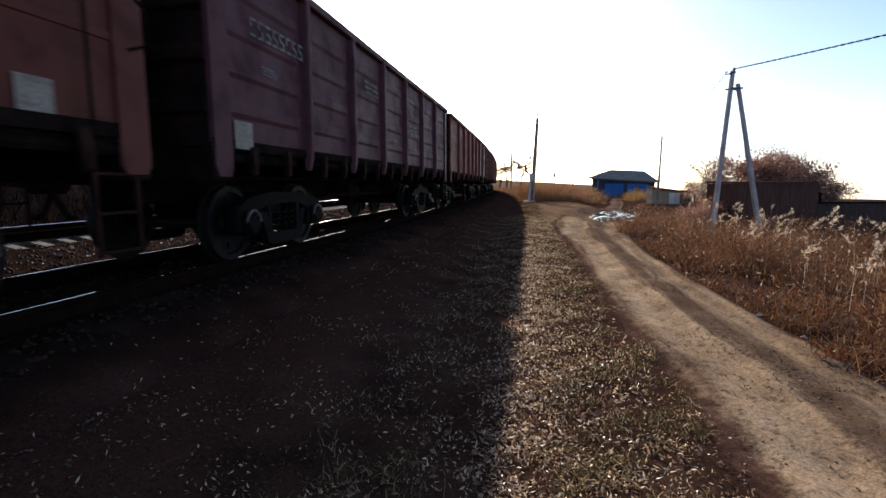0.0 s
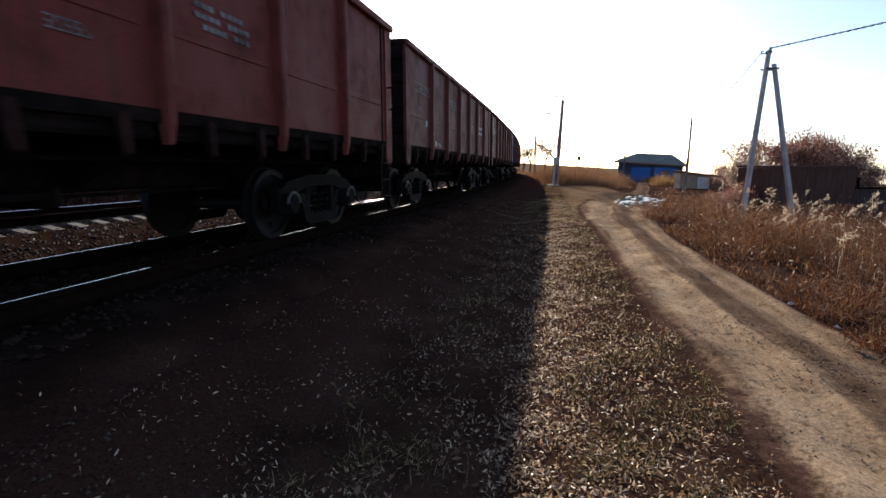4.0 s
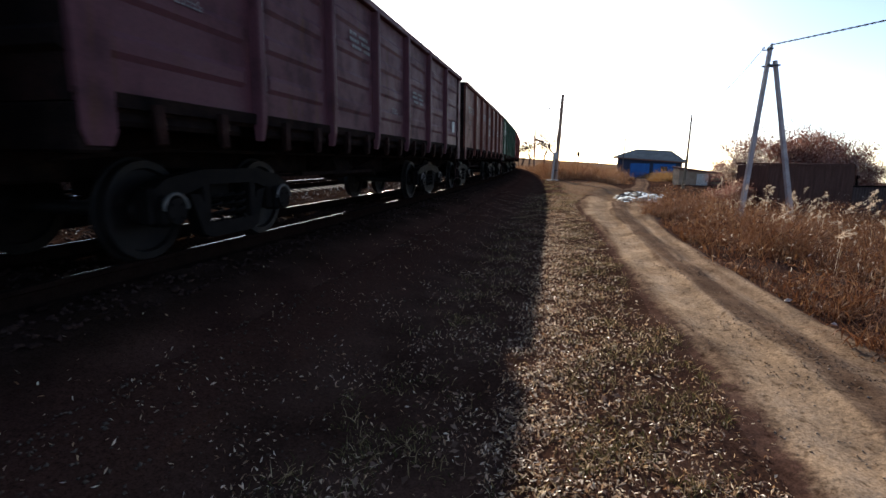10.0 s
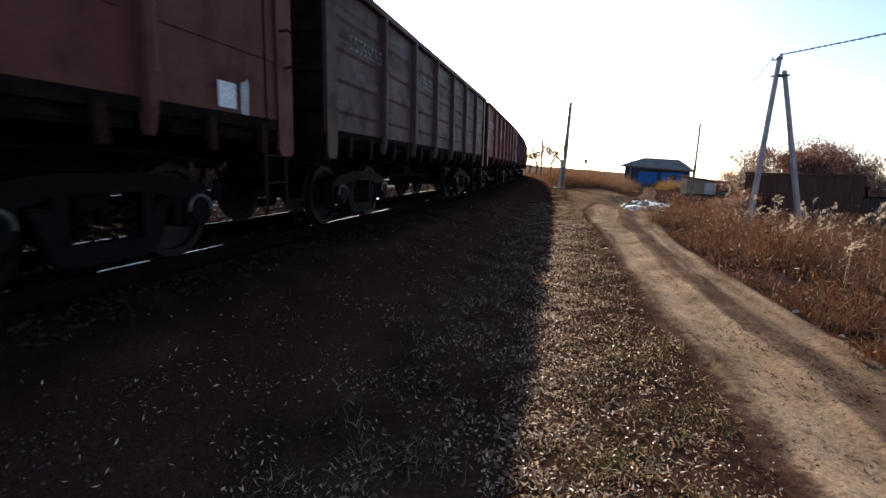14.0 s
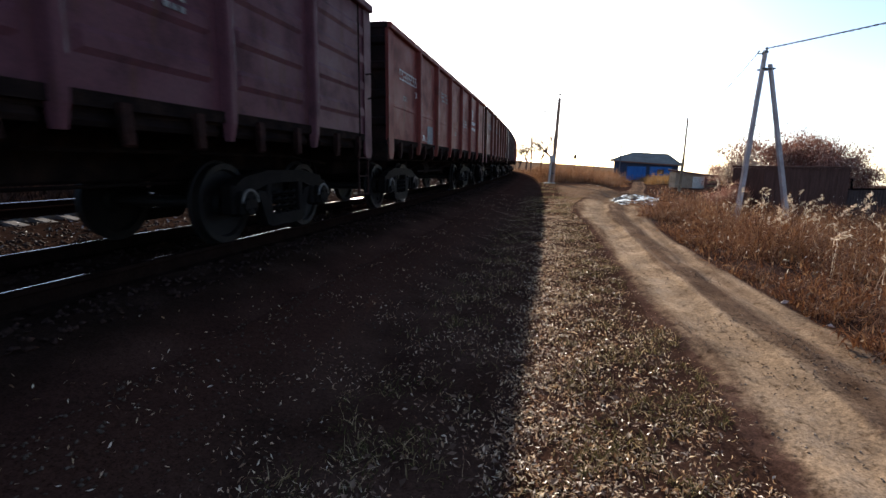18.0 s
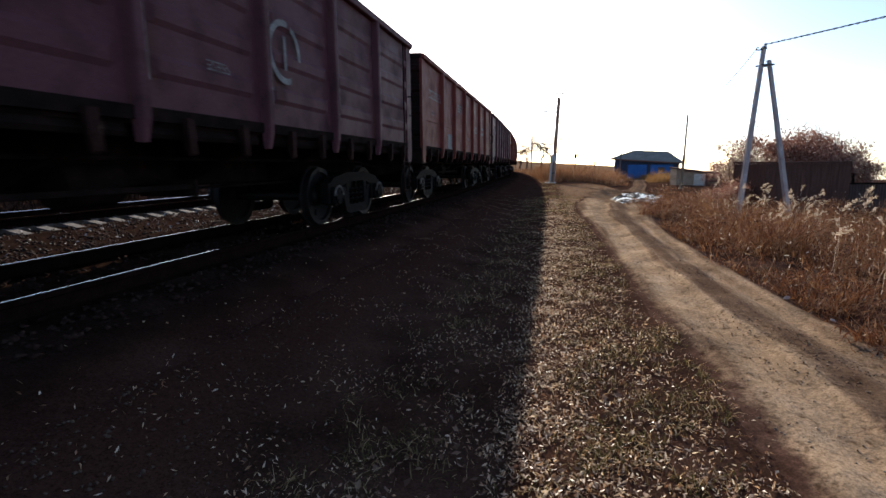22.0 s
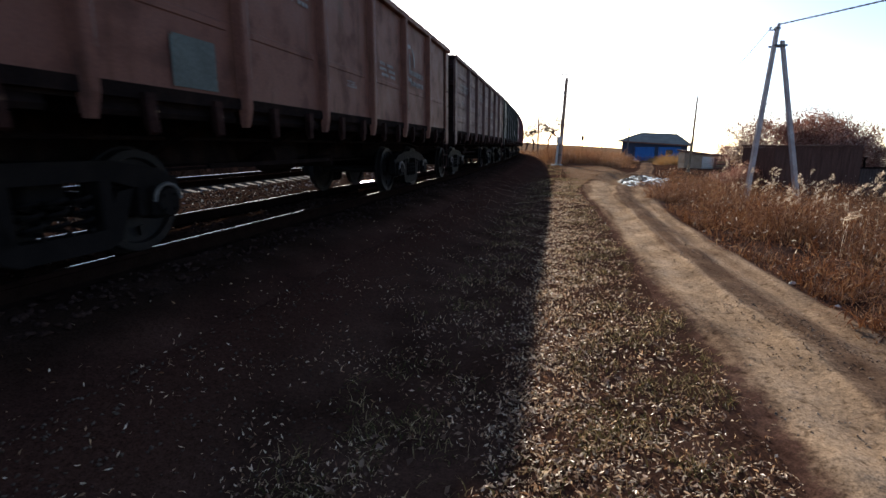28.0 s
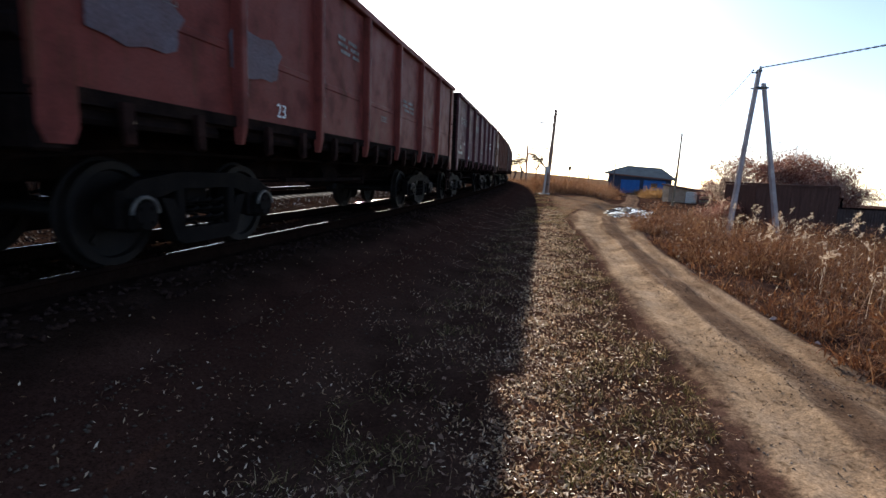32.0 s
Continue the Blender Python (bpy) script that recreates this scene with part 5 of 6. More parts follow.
FENCE = mottled("dark_sheet_fence", (0.070, 0.043, 0.037), (0.11, 0.070, 0.061), None, 1.5, 30, 0.9, spec=0.05)


# ---- plants ----
def blades(px, py, pz, h, w, lean, rng, segs=3):
    """Bent tapering blades, one for each place."""
    n = len(px)
    az, face = rng.uniform(0, 2 * np.pi, n), rng.uniform(0, 2 * np.pi, n)
    cx, sx = np.cos(face) * w / 2, np.sin(face) * w / 2
    V = np.zeros((n, segs + 1, 2, 3), np.float32)
    for k in range(segs + 1):
        q = k / segs
        off = lean * h * q ** 1.8
        bx, by, bz = px + np.cos(az) * off, py + np.sin(az) * off, pz + h * (q - 0.35 * lean * q * q)
        wk = 1 - 0.85 * q
        V[:, k, 0] = np.stack([bx - cx * wk, by - sx * wk, bz], -1)
        V[:, k, 1] = np.stack([bx + cx * wk, by + sx * wk, bz], -1)
    base = np.arange(n)[:, None] * (2 * (segs + 1))
    q = np.concatenate([base + np.array([[2 * k, 2 * k + 1, 2 * k + 3, 2 * k + 2]]) for k in range(segs)], 0)
    return V.reshape(-1, 3), q


def flakes(c, size, aspect, rng, tilt=0.5, curl=0.25, up=0.0):
    """Small dry leaves: folded quads lying at random angles; c: centres."""
    n = len(c)
    az, tl, tw = rng.uniform(0, 2 * np.pi, n), rng.normal(up, tilt, n), rng.normal(0, tilt, n)
    ax = np.stack([np.cos(az) * np.cos(tl), np.sin(az) * np.cos(tl), np.sin(tl)], -1)
    sd = np.stack([-np.sin(az) * np.cos(tw), np.cos(az) * np.cos(tw), np.sin(tw)], -1)
    up = np.cross(ax, sd)
    L, W = size[:, None] / 2, size[:, None] * aspect[:, None] / 2
    mid = c + up * size[:, None] * curl * rng.uniform(-0.6, 1.0, n)[:, None]
    V = np.stack([c - ax * L, mid + sd * W, c + ax * L, mid - sd * W], 1)
    q = np.arange(n)[:, None] * 4 + np.array([[0, 1, 2, 3]])
    return V.reshape(-1, 3), q


def places(rng, n, s0, s1, u0, u1, power=1.0):
    """Random places in a strip along the line; power over 1 crowds them towards s0."""
    s = s0 + (s1 - s0) * rng.uniform(0, 1, n) ** power
    u = rng.uniform(u0, u1, n)
    th = np.maximum(s - S0, 0) / RAD
    lx = np.where(s <= S0, u, -RAD + (RAD + u) * np.cos(th)) + OFF
    ly = np.where(s <= S0, s, S0 + (RAD + u) * np.sin(th))
    x, y = lx * COS_H + ly * SIN_H, -lx * SIN_H + ly * COS_H
    return x, y, u, s


def stones(c, r, rng):
    """Small angular stones: squashed octahedra with shaken corners."""
    n = len(c)
    dirs = np.array([(1, 0, 0), (0, 1, 0), (-1, 0, 0), (0, -1, 0), (0, 0, 1), (0, 0, -1)], float)
    a = rng.uniform(0, 2 * np.pi, n)
    R = np.zeros((n, 3, 3))
    R[:, 0, 0], R[:, 0, 1], R[:, 1, 0], R[:, 1, 1], R[:, 2, 2] = np.cos(a), -np.sin(a), np.sin(a), np.cos(a), 1
    V = dirs[None] * rng.uniform(0.6, 1.2, (n, 6, 3)) * r[:, None, None] * np.array([1, 1, 0.7]) + rng.normal(0, 0.22, (n, 6, 3)) * r[:, None, None]
    V = np.einsum("nij,nkj->nki", R, V) + c[:, None]
    f = np.array([(0, 1, 4), (1, 2, 4), (2, 3, 4), (3, 0, 4), (1, 0, 5), (2, 1, 5), (3, 2, 5), (0, 3, 5)])
    q = (np.arange(n)[:, None, None] * 6 + f[None]).reshape(-1, 3)
    return V.reshape(-1, 3), q


def patchy(x, y, f, seed):
    return 0.5 + 0.5 * np.sin(f * x + seed) * np.sin(f * 1.3 * y + 2 * seed) + 0.35 * np.sin(2.3 * f * x - 1.1 * f * y + seed) * np.sin(1.9 * f * y + 0.7 * f * x)


def leaves(c, size, aspect, rng, tilt=0.45):
    """Narrow dead leaves, folded along the midrib and curled up at the ends; c: where they lie."""
    n = len(c)
    az, tl, tw = rng.uniform(0, 2 * np.pi, n), rng.normal(0, tilt, n), rng.normal(0, tilt, n)
    ax = np.stack([np.cos(az) * np.cos(tl), np.sin(az) * np.cos(tl), np.sin(tl)], -1)
    sd = np.stack([-np.sin(az) * np.cos(tw), np.cos(az) * np.cos(tw), np.sin(tw)], -1)
    nz = np.cross(ax, sd)
    L, W = size[:, None] / 2, size[:, None] * aspect[:, None] / 2
    curl, fold = rng.uniform(-0.15, 0.45, n)[:, None] * L, rng.uniform(0.1, 0.9, n)[:, None] * W
    bend = sd * rng.uniform(-0.5, 0.5, n)[:, None] * W
    V = np.stack([c - ax * L + nz * curl + bend, c - sd * W + nz * fold, c + ax * L * 0.95 + nz * curl * 0.7 + bend, c, c + sd * W + nz * fold], 1)
    q = (np.arange(n)[:, None, None] * 5 + np.array([[0, 3, 2, 1], [0, 4, 2, 3]])[None]).reshape(-1, 4)
    return V.reshape(-1, 3), q


def build_litter():
    rng = np.random.default_rng(5)
    x, y, u, s = (np.concatenate(c) for c in zip(places(rng, 380000, 1.2, 24, 1.5, 6.35, 1.9), places(rng, 40000, 1.2, -9, 1.5, 6.35, 1.5)))
    clump = np.clip(1.7 * patchy(x, y, 3.4, 7) - 0.55, 0.03, 1)
    spot = np.clip(1.5 * patchy(x, y, 7.3, 3) - 0.3, 0.08, 1)
    v = u - road_mid(s) + 6.44
    strip = smooth(4.25, 4.6, u) * (0.30 + 0.70 * smooth(5.2, 4.6, u + 0.35 * (patchy(x, y, 2.4, 1) - 0.5))) * (1 - 0.5 * smooth(7, 16, s))
    keep = rng.uniform(0, 1, len(x)) < np.clip(0.05 * smooth(1.6, 2.6, u) * clump + 0.10 * smooth(2.5, 3.9, u) * clump + 1.0 * strip * (0.25 + 0.75 * spot), 0.004, 1) * np.clip(1 - smooth(5.2, 5.85, v + 0.4 * (patchy(x, y, 3.1, 4) - 0.5)), 0.015, 1)
    x, y, u = x[keep], y[keep], u[keep]
    z = np.maximum(terrain(x, y), bed_z(u))
    small = rng.uniform(0, 1, len(x)) < 0.35
    c = np.stack([x, y, z + rng.uniform(0.004, 0.022, len(x))], -1)
    V, q = leaves(c[~small], rng.uniform(0.016, 0.046, (~small).sum()), rng.uniform(0.18, 0.42, (~small).sum()), rng, 0.6)
    soup("leaf_litter", V, q, LITTER, "scattered curled dead leaves on the turf", "leaves")
    V, q = flakes(c[small], rng.uniform(0.012, 0.040, small.sum()), rng.uniform(0.08, 0.30, small.sum()), rng, 0.45)
    soup("straw_bits", V, q, LITTER, "broken straw and leaf bits on the turf", "leaves")
    # a few broad brown leaves
    x, y, u, s = places(rng, 700, 1.2, 12, 3.6, 5.5, 1.6)
    V, q = leaves(np.stack([x, y, terrain(x, y) + 0.016], -1), rng.uniform(0.04, 0.07, len(x)), rng.uniform(0.4, 0.7, len(x)), rng, 0.3)
    soup("broad_leaves", V, q, BROAD_LEAF, "broad brown dead leaves among the straw", "leaves")
    x, y, u, s = (np.concatenate(c) for c in zip(places(rng, 200000, 1.2, 26, 2.6, 6.25, 1.8), places(rng, 20000, 1.2, -9, 2.6, 6.25, 1.5)))
    m = patchy(x, y, 1.4, 2.0)
    tuft = np.clip(1.8 * patchy(x, y, 5.3, 6) - 0.5, 0, 1)
    keep = (u > 3.3) & (rng.uniform(0, 1, len(x)) < (0.04 + 0.96 * tuft) * np.clip(m + 0.25, 0, 1) * (0.08 + 0.50 * smooth(4.6, 5.0, u) + 0.36 * smooth(4.4, 3.8, u) * smooth(3.2, 3.8, u))) & (u < road_mid(s) - 0.80 + 0.35 * (m - 0.6))
    x, y = x[keep], y[keep]
    V, q = blades(x, y, terrain(x, y) - 0.003, rng.uniform(0.02, 0.085, len(x)), rng.uniform(0.005, 0.011, len(x)), rng.uniform(0.4, 1.6, len(x)), rng, 2)
    x2, y2, u2, s2 = places(rng, 16000, 17, 50, 3.3, 8.5, 1.3)
    k2 = (np.abs(u2 - road_mid(s2)) > 1.0) & (in_puddle(x2, y2) > 1.1) & (patchy(x2, y2, 0.9, 2) > 0.62) & (u2 > 4.0) & (u2 < 5.0 + 0.5 * patchy(x2, y2, 1.7, 4))
    x2, y2 = x2[k2], y2[k2]
    V2, q2 = blades(x2, y2, terrain(x2, y2) - 0.003, rng.uniform(0.05, 0.18, len(x2)), rng.uniform(0.010, 0.022, len(x2)), rng.uniform(0.4, 1.5, len(x2)), rng, 2)
    V, q = np.concatenate([V, V2]), np.concatenate([q, q2 + len(V)])
    x, y, u, s = places(rng, 9000, 14, 44, 4.4, 9.0, 1.2)
    keep = (np.abs(u - road_mid(s)) > 0.9) & (in_puddle(x, y) > 1.05) & (patchy(x, y, 1.1, 5) > 0.3)
    x, y = x[keep], y[keep]
    Vf, qf = flakes(np.stack([x, y, terrain(x, y) + 0.015], -1), rng.uniform(0.04, 0.12, len(x)), rng.uniform(0.1, 0.4, len(x)), rng, 0.35)
    soup("trodden_straw", Vf, qf, STRAW, "trodden straw and dead leaves round the turn of the lane", "grass")
    soup("short_grass", V, q, GRASS, "short green and yellowed grass on the verge", "grass")


def build_stones(prof):
    rng = np.random.default_rng(8)
    pu, pz = np.array([p[0] for p in prof])[::-1], np.array([p[1] for p in prof])[::-1]
    x, y, u, s = places(rng, 16000, 0.5, 40, -5.6, 2.85, 1.8)
    z = np.interp(u, pu, pz) + rng.uniform(-0.005, 0.02, len(x))
    keep = (np.abs(np.abs(u) - 0.797) > 0.1)
    for name, pick, mat, lab in (("oily_ballast_stones", (u > -2.3) & (u < 1.6), UNDER_STONE, "dark crushed stone under the train"), ("ballast_stones", u <= -2.3, STONE, "loose brown crushed stone round the empty track")):
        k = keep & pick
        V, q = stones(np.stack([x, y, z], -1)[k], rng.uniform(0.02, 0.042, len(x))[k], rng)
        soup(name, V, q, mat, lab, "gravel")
    x, y, u, s = places(rng, 900, 1, 40, -5.3, -2.6, 1.4)
    V, q = flakes(np.stack([x, y, np.interp(u, pu, pz) + 0.04], -1), rng.uniform(0.03, 0.09, len(x)), rng.uniform(0.3, 0.7, len(x)), rng, 0.6)
    soup("pale_chips", V, q, CHALK, "pale chips and leaves on the ballast of the empty track", "gravel")
    x, y, u, s = places(rng, 4200, 1.0, 20, 2.0, 4.4, 1.8)
    keep = rng.uniform(0, 1, len(x)) < smooth(4.2, 2.4, u)
    x, y = x[keep], y[keep]
    V, q = stones(np.stack([x, y, terrain(x, y) + 0.004], -1), rng.uniform(0.005, 0.016, len(x)), rng)
    soup("gravel", V, q, PEBBLE, "fine gravel trodden into the verge", "gravel")
    x, y, u, s = places(rng, 2200, 1.0, 20, 5.4, 7.9, 1.6)
    V, q = stones(np.stack([x, y, terrain(x, y) + np.array([road_z(a, b) for a, b in zip(s, u)]) + 0.002], -1), rng.uniform(0.003, 0.010, len(x)), rng)
    soup("road_clods", V, q, CLOD, "small clods and pebbles on the dirt road", "gravel")
    s = 1.2 + 22 * rng.uniform(0, 1, 6000) ** 1.6
    v = rng.choice([-0.62, -0.30, -0.08, 0.02, 0.16, 0.22, 0.58, 0.70], len(s)) + rng.normal(0, 0.09, len(s))
    u = road_mid(s) + v
    x, y, _, _ = places(rng, len(s), 0, 1, 0, 1)
    for i in range(len(s)):
        p, _h = on_line(float(s[i]), float(u[i]))
        x[i], y[i] = p.x, p.y
    keep = patchy(x, y, 1.6, 3) > 0.45
    z = terrain(x, y) + np.array([road_z(a, b) for a, b in zip(s, u)]) + 0.002
    V, q = stones(np.stack([x, y, z], -1)[keep], rng.uniform(0.003, 0.012, len(s))[keep], rng)
    soup("rut_crumbs", V, q, SOIL_CLOD, "brown soil crumbs along the edges of the wheel ruts", "gravel")


def build_reeds():
    rng = np.random.default_rng(11)
    Vs, Qs, n0 = [], [], 0

    def put(x, y, h, w, lean, segs=3):
        nonlocal n0
        V, q = blades(x, y, terrain(x, y) - 0.02, h, w, lean, rng, segs)
        Vs.append(V)
        Qs.append(q + n0)
        n0 += len(V)

    for n, s0, s1, u0, u1, h0, h1, pw in ((46000, 1.0, 30, 7.1, 10.5, 0.35, 1.0, 1.4), (52000, 1.5, 34, 8.2, 16.5, 0.7, 1.35, 1.3), (9000, 14, 60, 9.0, 24, 0.5, 1.1, 1.0), (9000, 1.5, -9, 7.6, 14, 0.5, 1.2, 1.3), (26000, 1.0, 26, 6.9, 9.0, 0.12, 0.45, 1.4), (16000, 1.5, 26, 7.9, 13, 0.25, 0.6, 1.3)):
        x, y, u, s = places(rng, n, s0, s1, u0, u1, pw)
        edge = road_mid(s) + 0.66 + 0.35 * (patchy(x, y, 1.1, 3) - 0.5)
        clump = patchy(x, y, 0.9, 6)
        tuss = patchy(x, y, 2.6, 4)
        keep = (u > edge) & (rng.uniform(0, 1, n) < np.clip(1.9 * clump - 0.35, 0.06, 1) * np.clip(2.2 * tuss - 0.5, 0.12, 1)) & ~((x > 13.3) & (y > 20.7) & (y < 25)) & (in_puddle(x, y) > 1.15)
        x, y, u, s, edge = x[keep], y[keep], u[keep], s[keep], edge[keep]
        grow = 0.55 + 0.45 * smooth(0, 1.2, u - edge)
        put(x, y, rng.uniform(h0, h1, len(x)) * grow * (0.30 + 0.45 * np.clip(patchy(x, y, 1.7, 9), 0, 1.1) + 0.45 * np.clip(tuss[keep], 0, 1.1)) * (1 - 0.4 * smooth(17, 24, s)), rng.uniform(0.005, 0.017, len(x)), rng.uniform(0.2, 1.9, len(x)) * (0.6 + 0.8 * patchy(x, y, 2.3, 3)))
    x, y, u, s = places(rng, 130000, 1.0, 30, 7.0, 14.5, 1.4)
    edge = road_mid(s) + 0.62 + 0.35 * (patchy(x, y, 1.1, 3) - 0.5)
    thick = np.clip(1.9 * patchy(x, y, 0.9, 6) - 0.35, 0.06, 1) * np.clip(2.2 * patchy(x, y, 2.6, 4) - 0.5, 0.12, 1)
    keep = (u > edge) & (rng.uniform(0, 1, len(x)) < thick) & ~((x > 13.3) & (y > 20.7)) & (in_puddle(x, y) > 1.15)
    x, y, u, s, edge, thick = x[keep], y[keep], u[keep], s[keep], edge[keep], thick[keep]
    top = (0.25 + 0.75 * thick) * (0.35 + 0.65 * smooth(0, 1.0, u - edge)) * (1 - 0.4 * smooth(17, 24, s))
    c = np.stack([x, y, terrain(x, y) + top * rng.uniform(0.02, 0.95, len(x))], -1)
    V, q = flakes(c, rng.uniform(0.05, 0.16, len(x)), rng.uniform(0.07, 0.20, len(x)), rng, 0.8, 0.3, 0.5)
    Vs.append(V)
    Qs.append(q + n0)
    soup("dry_reeds", np.concatenate(Vs), np.concatenate(Qs), REED, "dense rust-brown dry reeds and grass beside the track", "reeds")
    # plumes on tall stems
    x, y, u, s = places(rng, 620, 4, 24, 8.2, 16, 1.0)
    keep = (u > road_mid(s) + 2.2) & ~((x > 13.3) & (y > 20.5)) & ((np.hypot(x - 11.0, y - 16.4) < 1.5) | ((patchy(x, y, 1.5, 2) > 0.58) & (u < road_mid(s) + 5.2) & (s < 17)))
    x, y = x[keep], y[keep]
    n = len(x)
    h = rng.uniform(0.55, 1.30, n)
    az = rng.normal(0.3, 0.8, n)
    Vs, Qs, n0 = [], [], 0
    V, q = blades(x, y, terrain(x, y), h, np.full(n, 0.009), np.full(n, 0.06), rng, 2)
    Vs.append(V), Qs.append(q)
    n0 = len(V)
    k = 26
    tq = np.tile(np.linspace(0, 1, k), n)
    X, Y, H, A = np.repeat(x, k), np.repeat(y, k), np.repeat(h, k), np.repeat(az, k)
    Z = terrain(X, Y) + H - 0.08 + 0.26 * tq - 0.12 * tq * tq
    c = np.stack([X + np.cos(A) * 0.16 * tq ** 1.6, Y + np.sin(A) * 0.16 * tq ** 1.6, Z], -1) + rng.normal(0, 0.022, (n * k, 3)) * (1.2 - tq[:, None])
    V, q = flakes(c, rng.uniform(0.05, 0.10, n * k), rng.uniform(0.12, 0.3, n * k), rng, 0.9)
    Vs.append(V), Qs.append(q + n0)
    soup("reed_plumes", np.concatenate(Vs), np.concatenate(Qs), PLUME, "pale feathery reed plumes on tall stems", "reeds")
    x, y, u, s = places(rng, 3200, 2, 26, 7.6, 16, 1.3)
    keep = (u > road_mid(s) + 1.2) & ~((x > 13.3) & (y > 20.5))
    x, y, u = x[keep], y[keep], u[keep]
    c = np.stack([x, y, terrain(x, y) + rng.uniform(0.05, 0.95, len(x)) * (0.4 + 0.6 * smooth(7.6, 9.5, u))], -1)
    V, q = flakes(c, rng.uniform(0.02, 0.085, len(x)), rng.uniform(0.15, 0.5, len(x)), rng, 0.9)
    soup("reed_leaf_curls", V, q, PLUME, "pale curled dead leaves caught among the reeds", "reeds")
    # weeds added on the unseen bank to darken the view beneath the wagons
    x, y, u, s = places(rng, 15000, 2, 70, -14.5, -9.4, 1.2)
    V, q = blades(x, y, terrain(x, y) - 0.02, rng.uniform(0.3, 1.0, len(x)), rng.uniform(0.02, 0.05, len(x)), rng.uniform(0.2, 1.2, len(x)), rng, 2)
    soup("bank_weeds", V, q, WEED, "dark weeds added on an unseen bank beyond the second track", "weeds")
    # dry grass banks farther off
    Vs, Qs, n0 = [], [], 0
    for n, s0, s1, u0, u1, h0, h1 in ((38000, 42, 72, 4.0, 16, 1.0, 2.25), (9000, 68, 140, 3.6, 30, 0.5, 1.3), (3000, 46, 100, 3.9, 6.0, 0.3, 0.9)):
        x, y, u, s = places(rng, n, s0, s1, u0, u1)
        rise = smooth(0, 2.6, 16.4 + 0.42 * (y - 45) + 1.2 * (patchy(x, y, 0.6, 3) - 0.5) - x) if s1 < 80 else 1.0 + 0 * x
        rise = rise * smooth(0, 3.0, y - 44.6 - 0.28 * (16 - x) - 0.8 * patchy(x, y, 0.9, 1)) * (0.45 + 0.65 * np.clip(patchy(x, y, 0.8, 8), 0, 1.1)) if s1 < 80 else rise
        keep = (rise > 0.12) & (rng.uniform(0, 1, n) < 0.4 + 0.8 * patchy(x, y, 0.35, 5)) & ~((x > 25) & (x < 35.6) & (y > 74) & (y < 84)) & ~((x > 22.4) & (x < 27.8) & (y > 49) & (y < 54))
        put_x, put_y = x[keep], y[keep]
        V, q = blades(put_x, put_y, terrain(put_x, put_y) - 0.02, rng.uniform(h0, h1, len(put_x)) * rise[keep], rng.uniform(0.02, 0.06, len(put_x)), rng.uniform(0.1, 1.1, len(put_x)), rng, 2)
        Vs.append(V), Qs.append(q + n0)
        n0 += len(V)
    soup("dry_grass_bank", np.concatenate(Vs), np.concatenate(Qs), STRAW, "tall rust-coloured grass on the bank beside the line", "grass")
    x, y = rng.uniform(22.5, 34.0, 15000), rng.uniform(58.0, 73.0, 15000)
    rise = smooth(0, 2.0, x - 23.6 - 0.30 * (y - 58)) * (0.35 + 0.75 * np.clip(patchy(x, y, 0.7, 4), 0, 1.1)) * smooth(34, 31, x)
    V, q = blades(x, y, terrain(x, y) - 0.02, rng.uniform(0.7, 1.6, len(x)) * rise, rng.uniform(0.02, 0.06, len(x)), rng.uniform(0.2, 1.2, len(x)), rng, 2)
    soup("yellow_grass", V, q, HAY, "tufts of yellow dry grass before the blue house", "grass")


WEED = leafy("dead_weed", [(0.018, 0.010, 0.008), (0.032, 0.019, 0.014), (0.050, 0.032, 0.023)], 0.0, 0.9, 0.0)
STRAW = leafy("straw_grass", [(0.13, 0.060, 0.036), (0.23, 0.110, 0.060), (0.33, 0.180, 0.098), (0.42, 0.26, 0.15)], 0.3)
HAY = leafy("hay_grass", [(0.22, 0.120, 0.050), (0.34, 0.20, 0.085), (0.46, 0.30, 0.14)], 0.35)


def grow_tree(base, height, spread, seed, depth=5, n_first=5, thick=0.10, droop=0.0, first=0.26):
    """Tapered limbs that fork; returns the wood and the tips."""
    rnd = random.Random(seed)
    wood, tips = Shape(), []

    def limb(p, d, length, r, lvl):
        q = p
        for _ in range(2):
            d = (d + Vector((rnd.uniform(-1, 1), rnd.uniform(-1, 1), rnd.uniform(-0.5, 0.7) - droop)) * 0.22).normalized()
            nxt = q + d * length / 2
            wood.cyl(q, nxt, r, r * 0.8, 5 if lvl < 2 else 4, False)
            q, r = nxt, r * 0.8
            tips.append((q.copy(), lvl))
        if lvl >= depth:
            return
        for _ in range(rnd.choice((2, 3)) if lvl else n_first):
            dd = (d + Vector((rnd.uniform(-1, 1) * spread, rnd.uniform(-1, 1) * spread, rnd.uniform(-0.25, 0.6)))).normalized()
            limb(q, dd, length * rnd.uniform(0.62, 0.85), r * 0.72, lvl + 1)

    limb(Vector(base), Vector((rnd.uniform(-0.15, 0.15), 0, 1)).normalized(), height * first, thick, 0)
    return wood, tips


def crown_from(tips, rng, per, size, jitter, minlvl=2):
    pts = np.array([t for t, lv in tips if lv >= minlvl])
    c = np.repeat(pts, per, 0) + rng.normal(0, jitter, (len(pts) * per, 3))
    return flakes(c, rng.uniform(size * 0.6, size * 1.4, len(c)), rng.uniform(0.25, 0.5, len(c)), rng, 0.6, 0.2, 0.8)


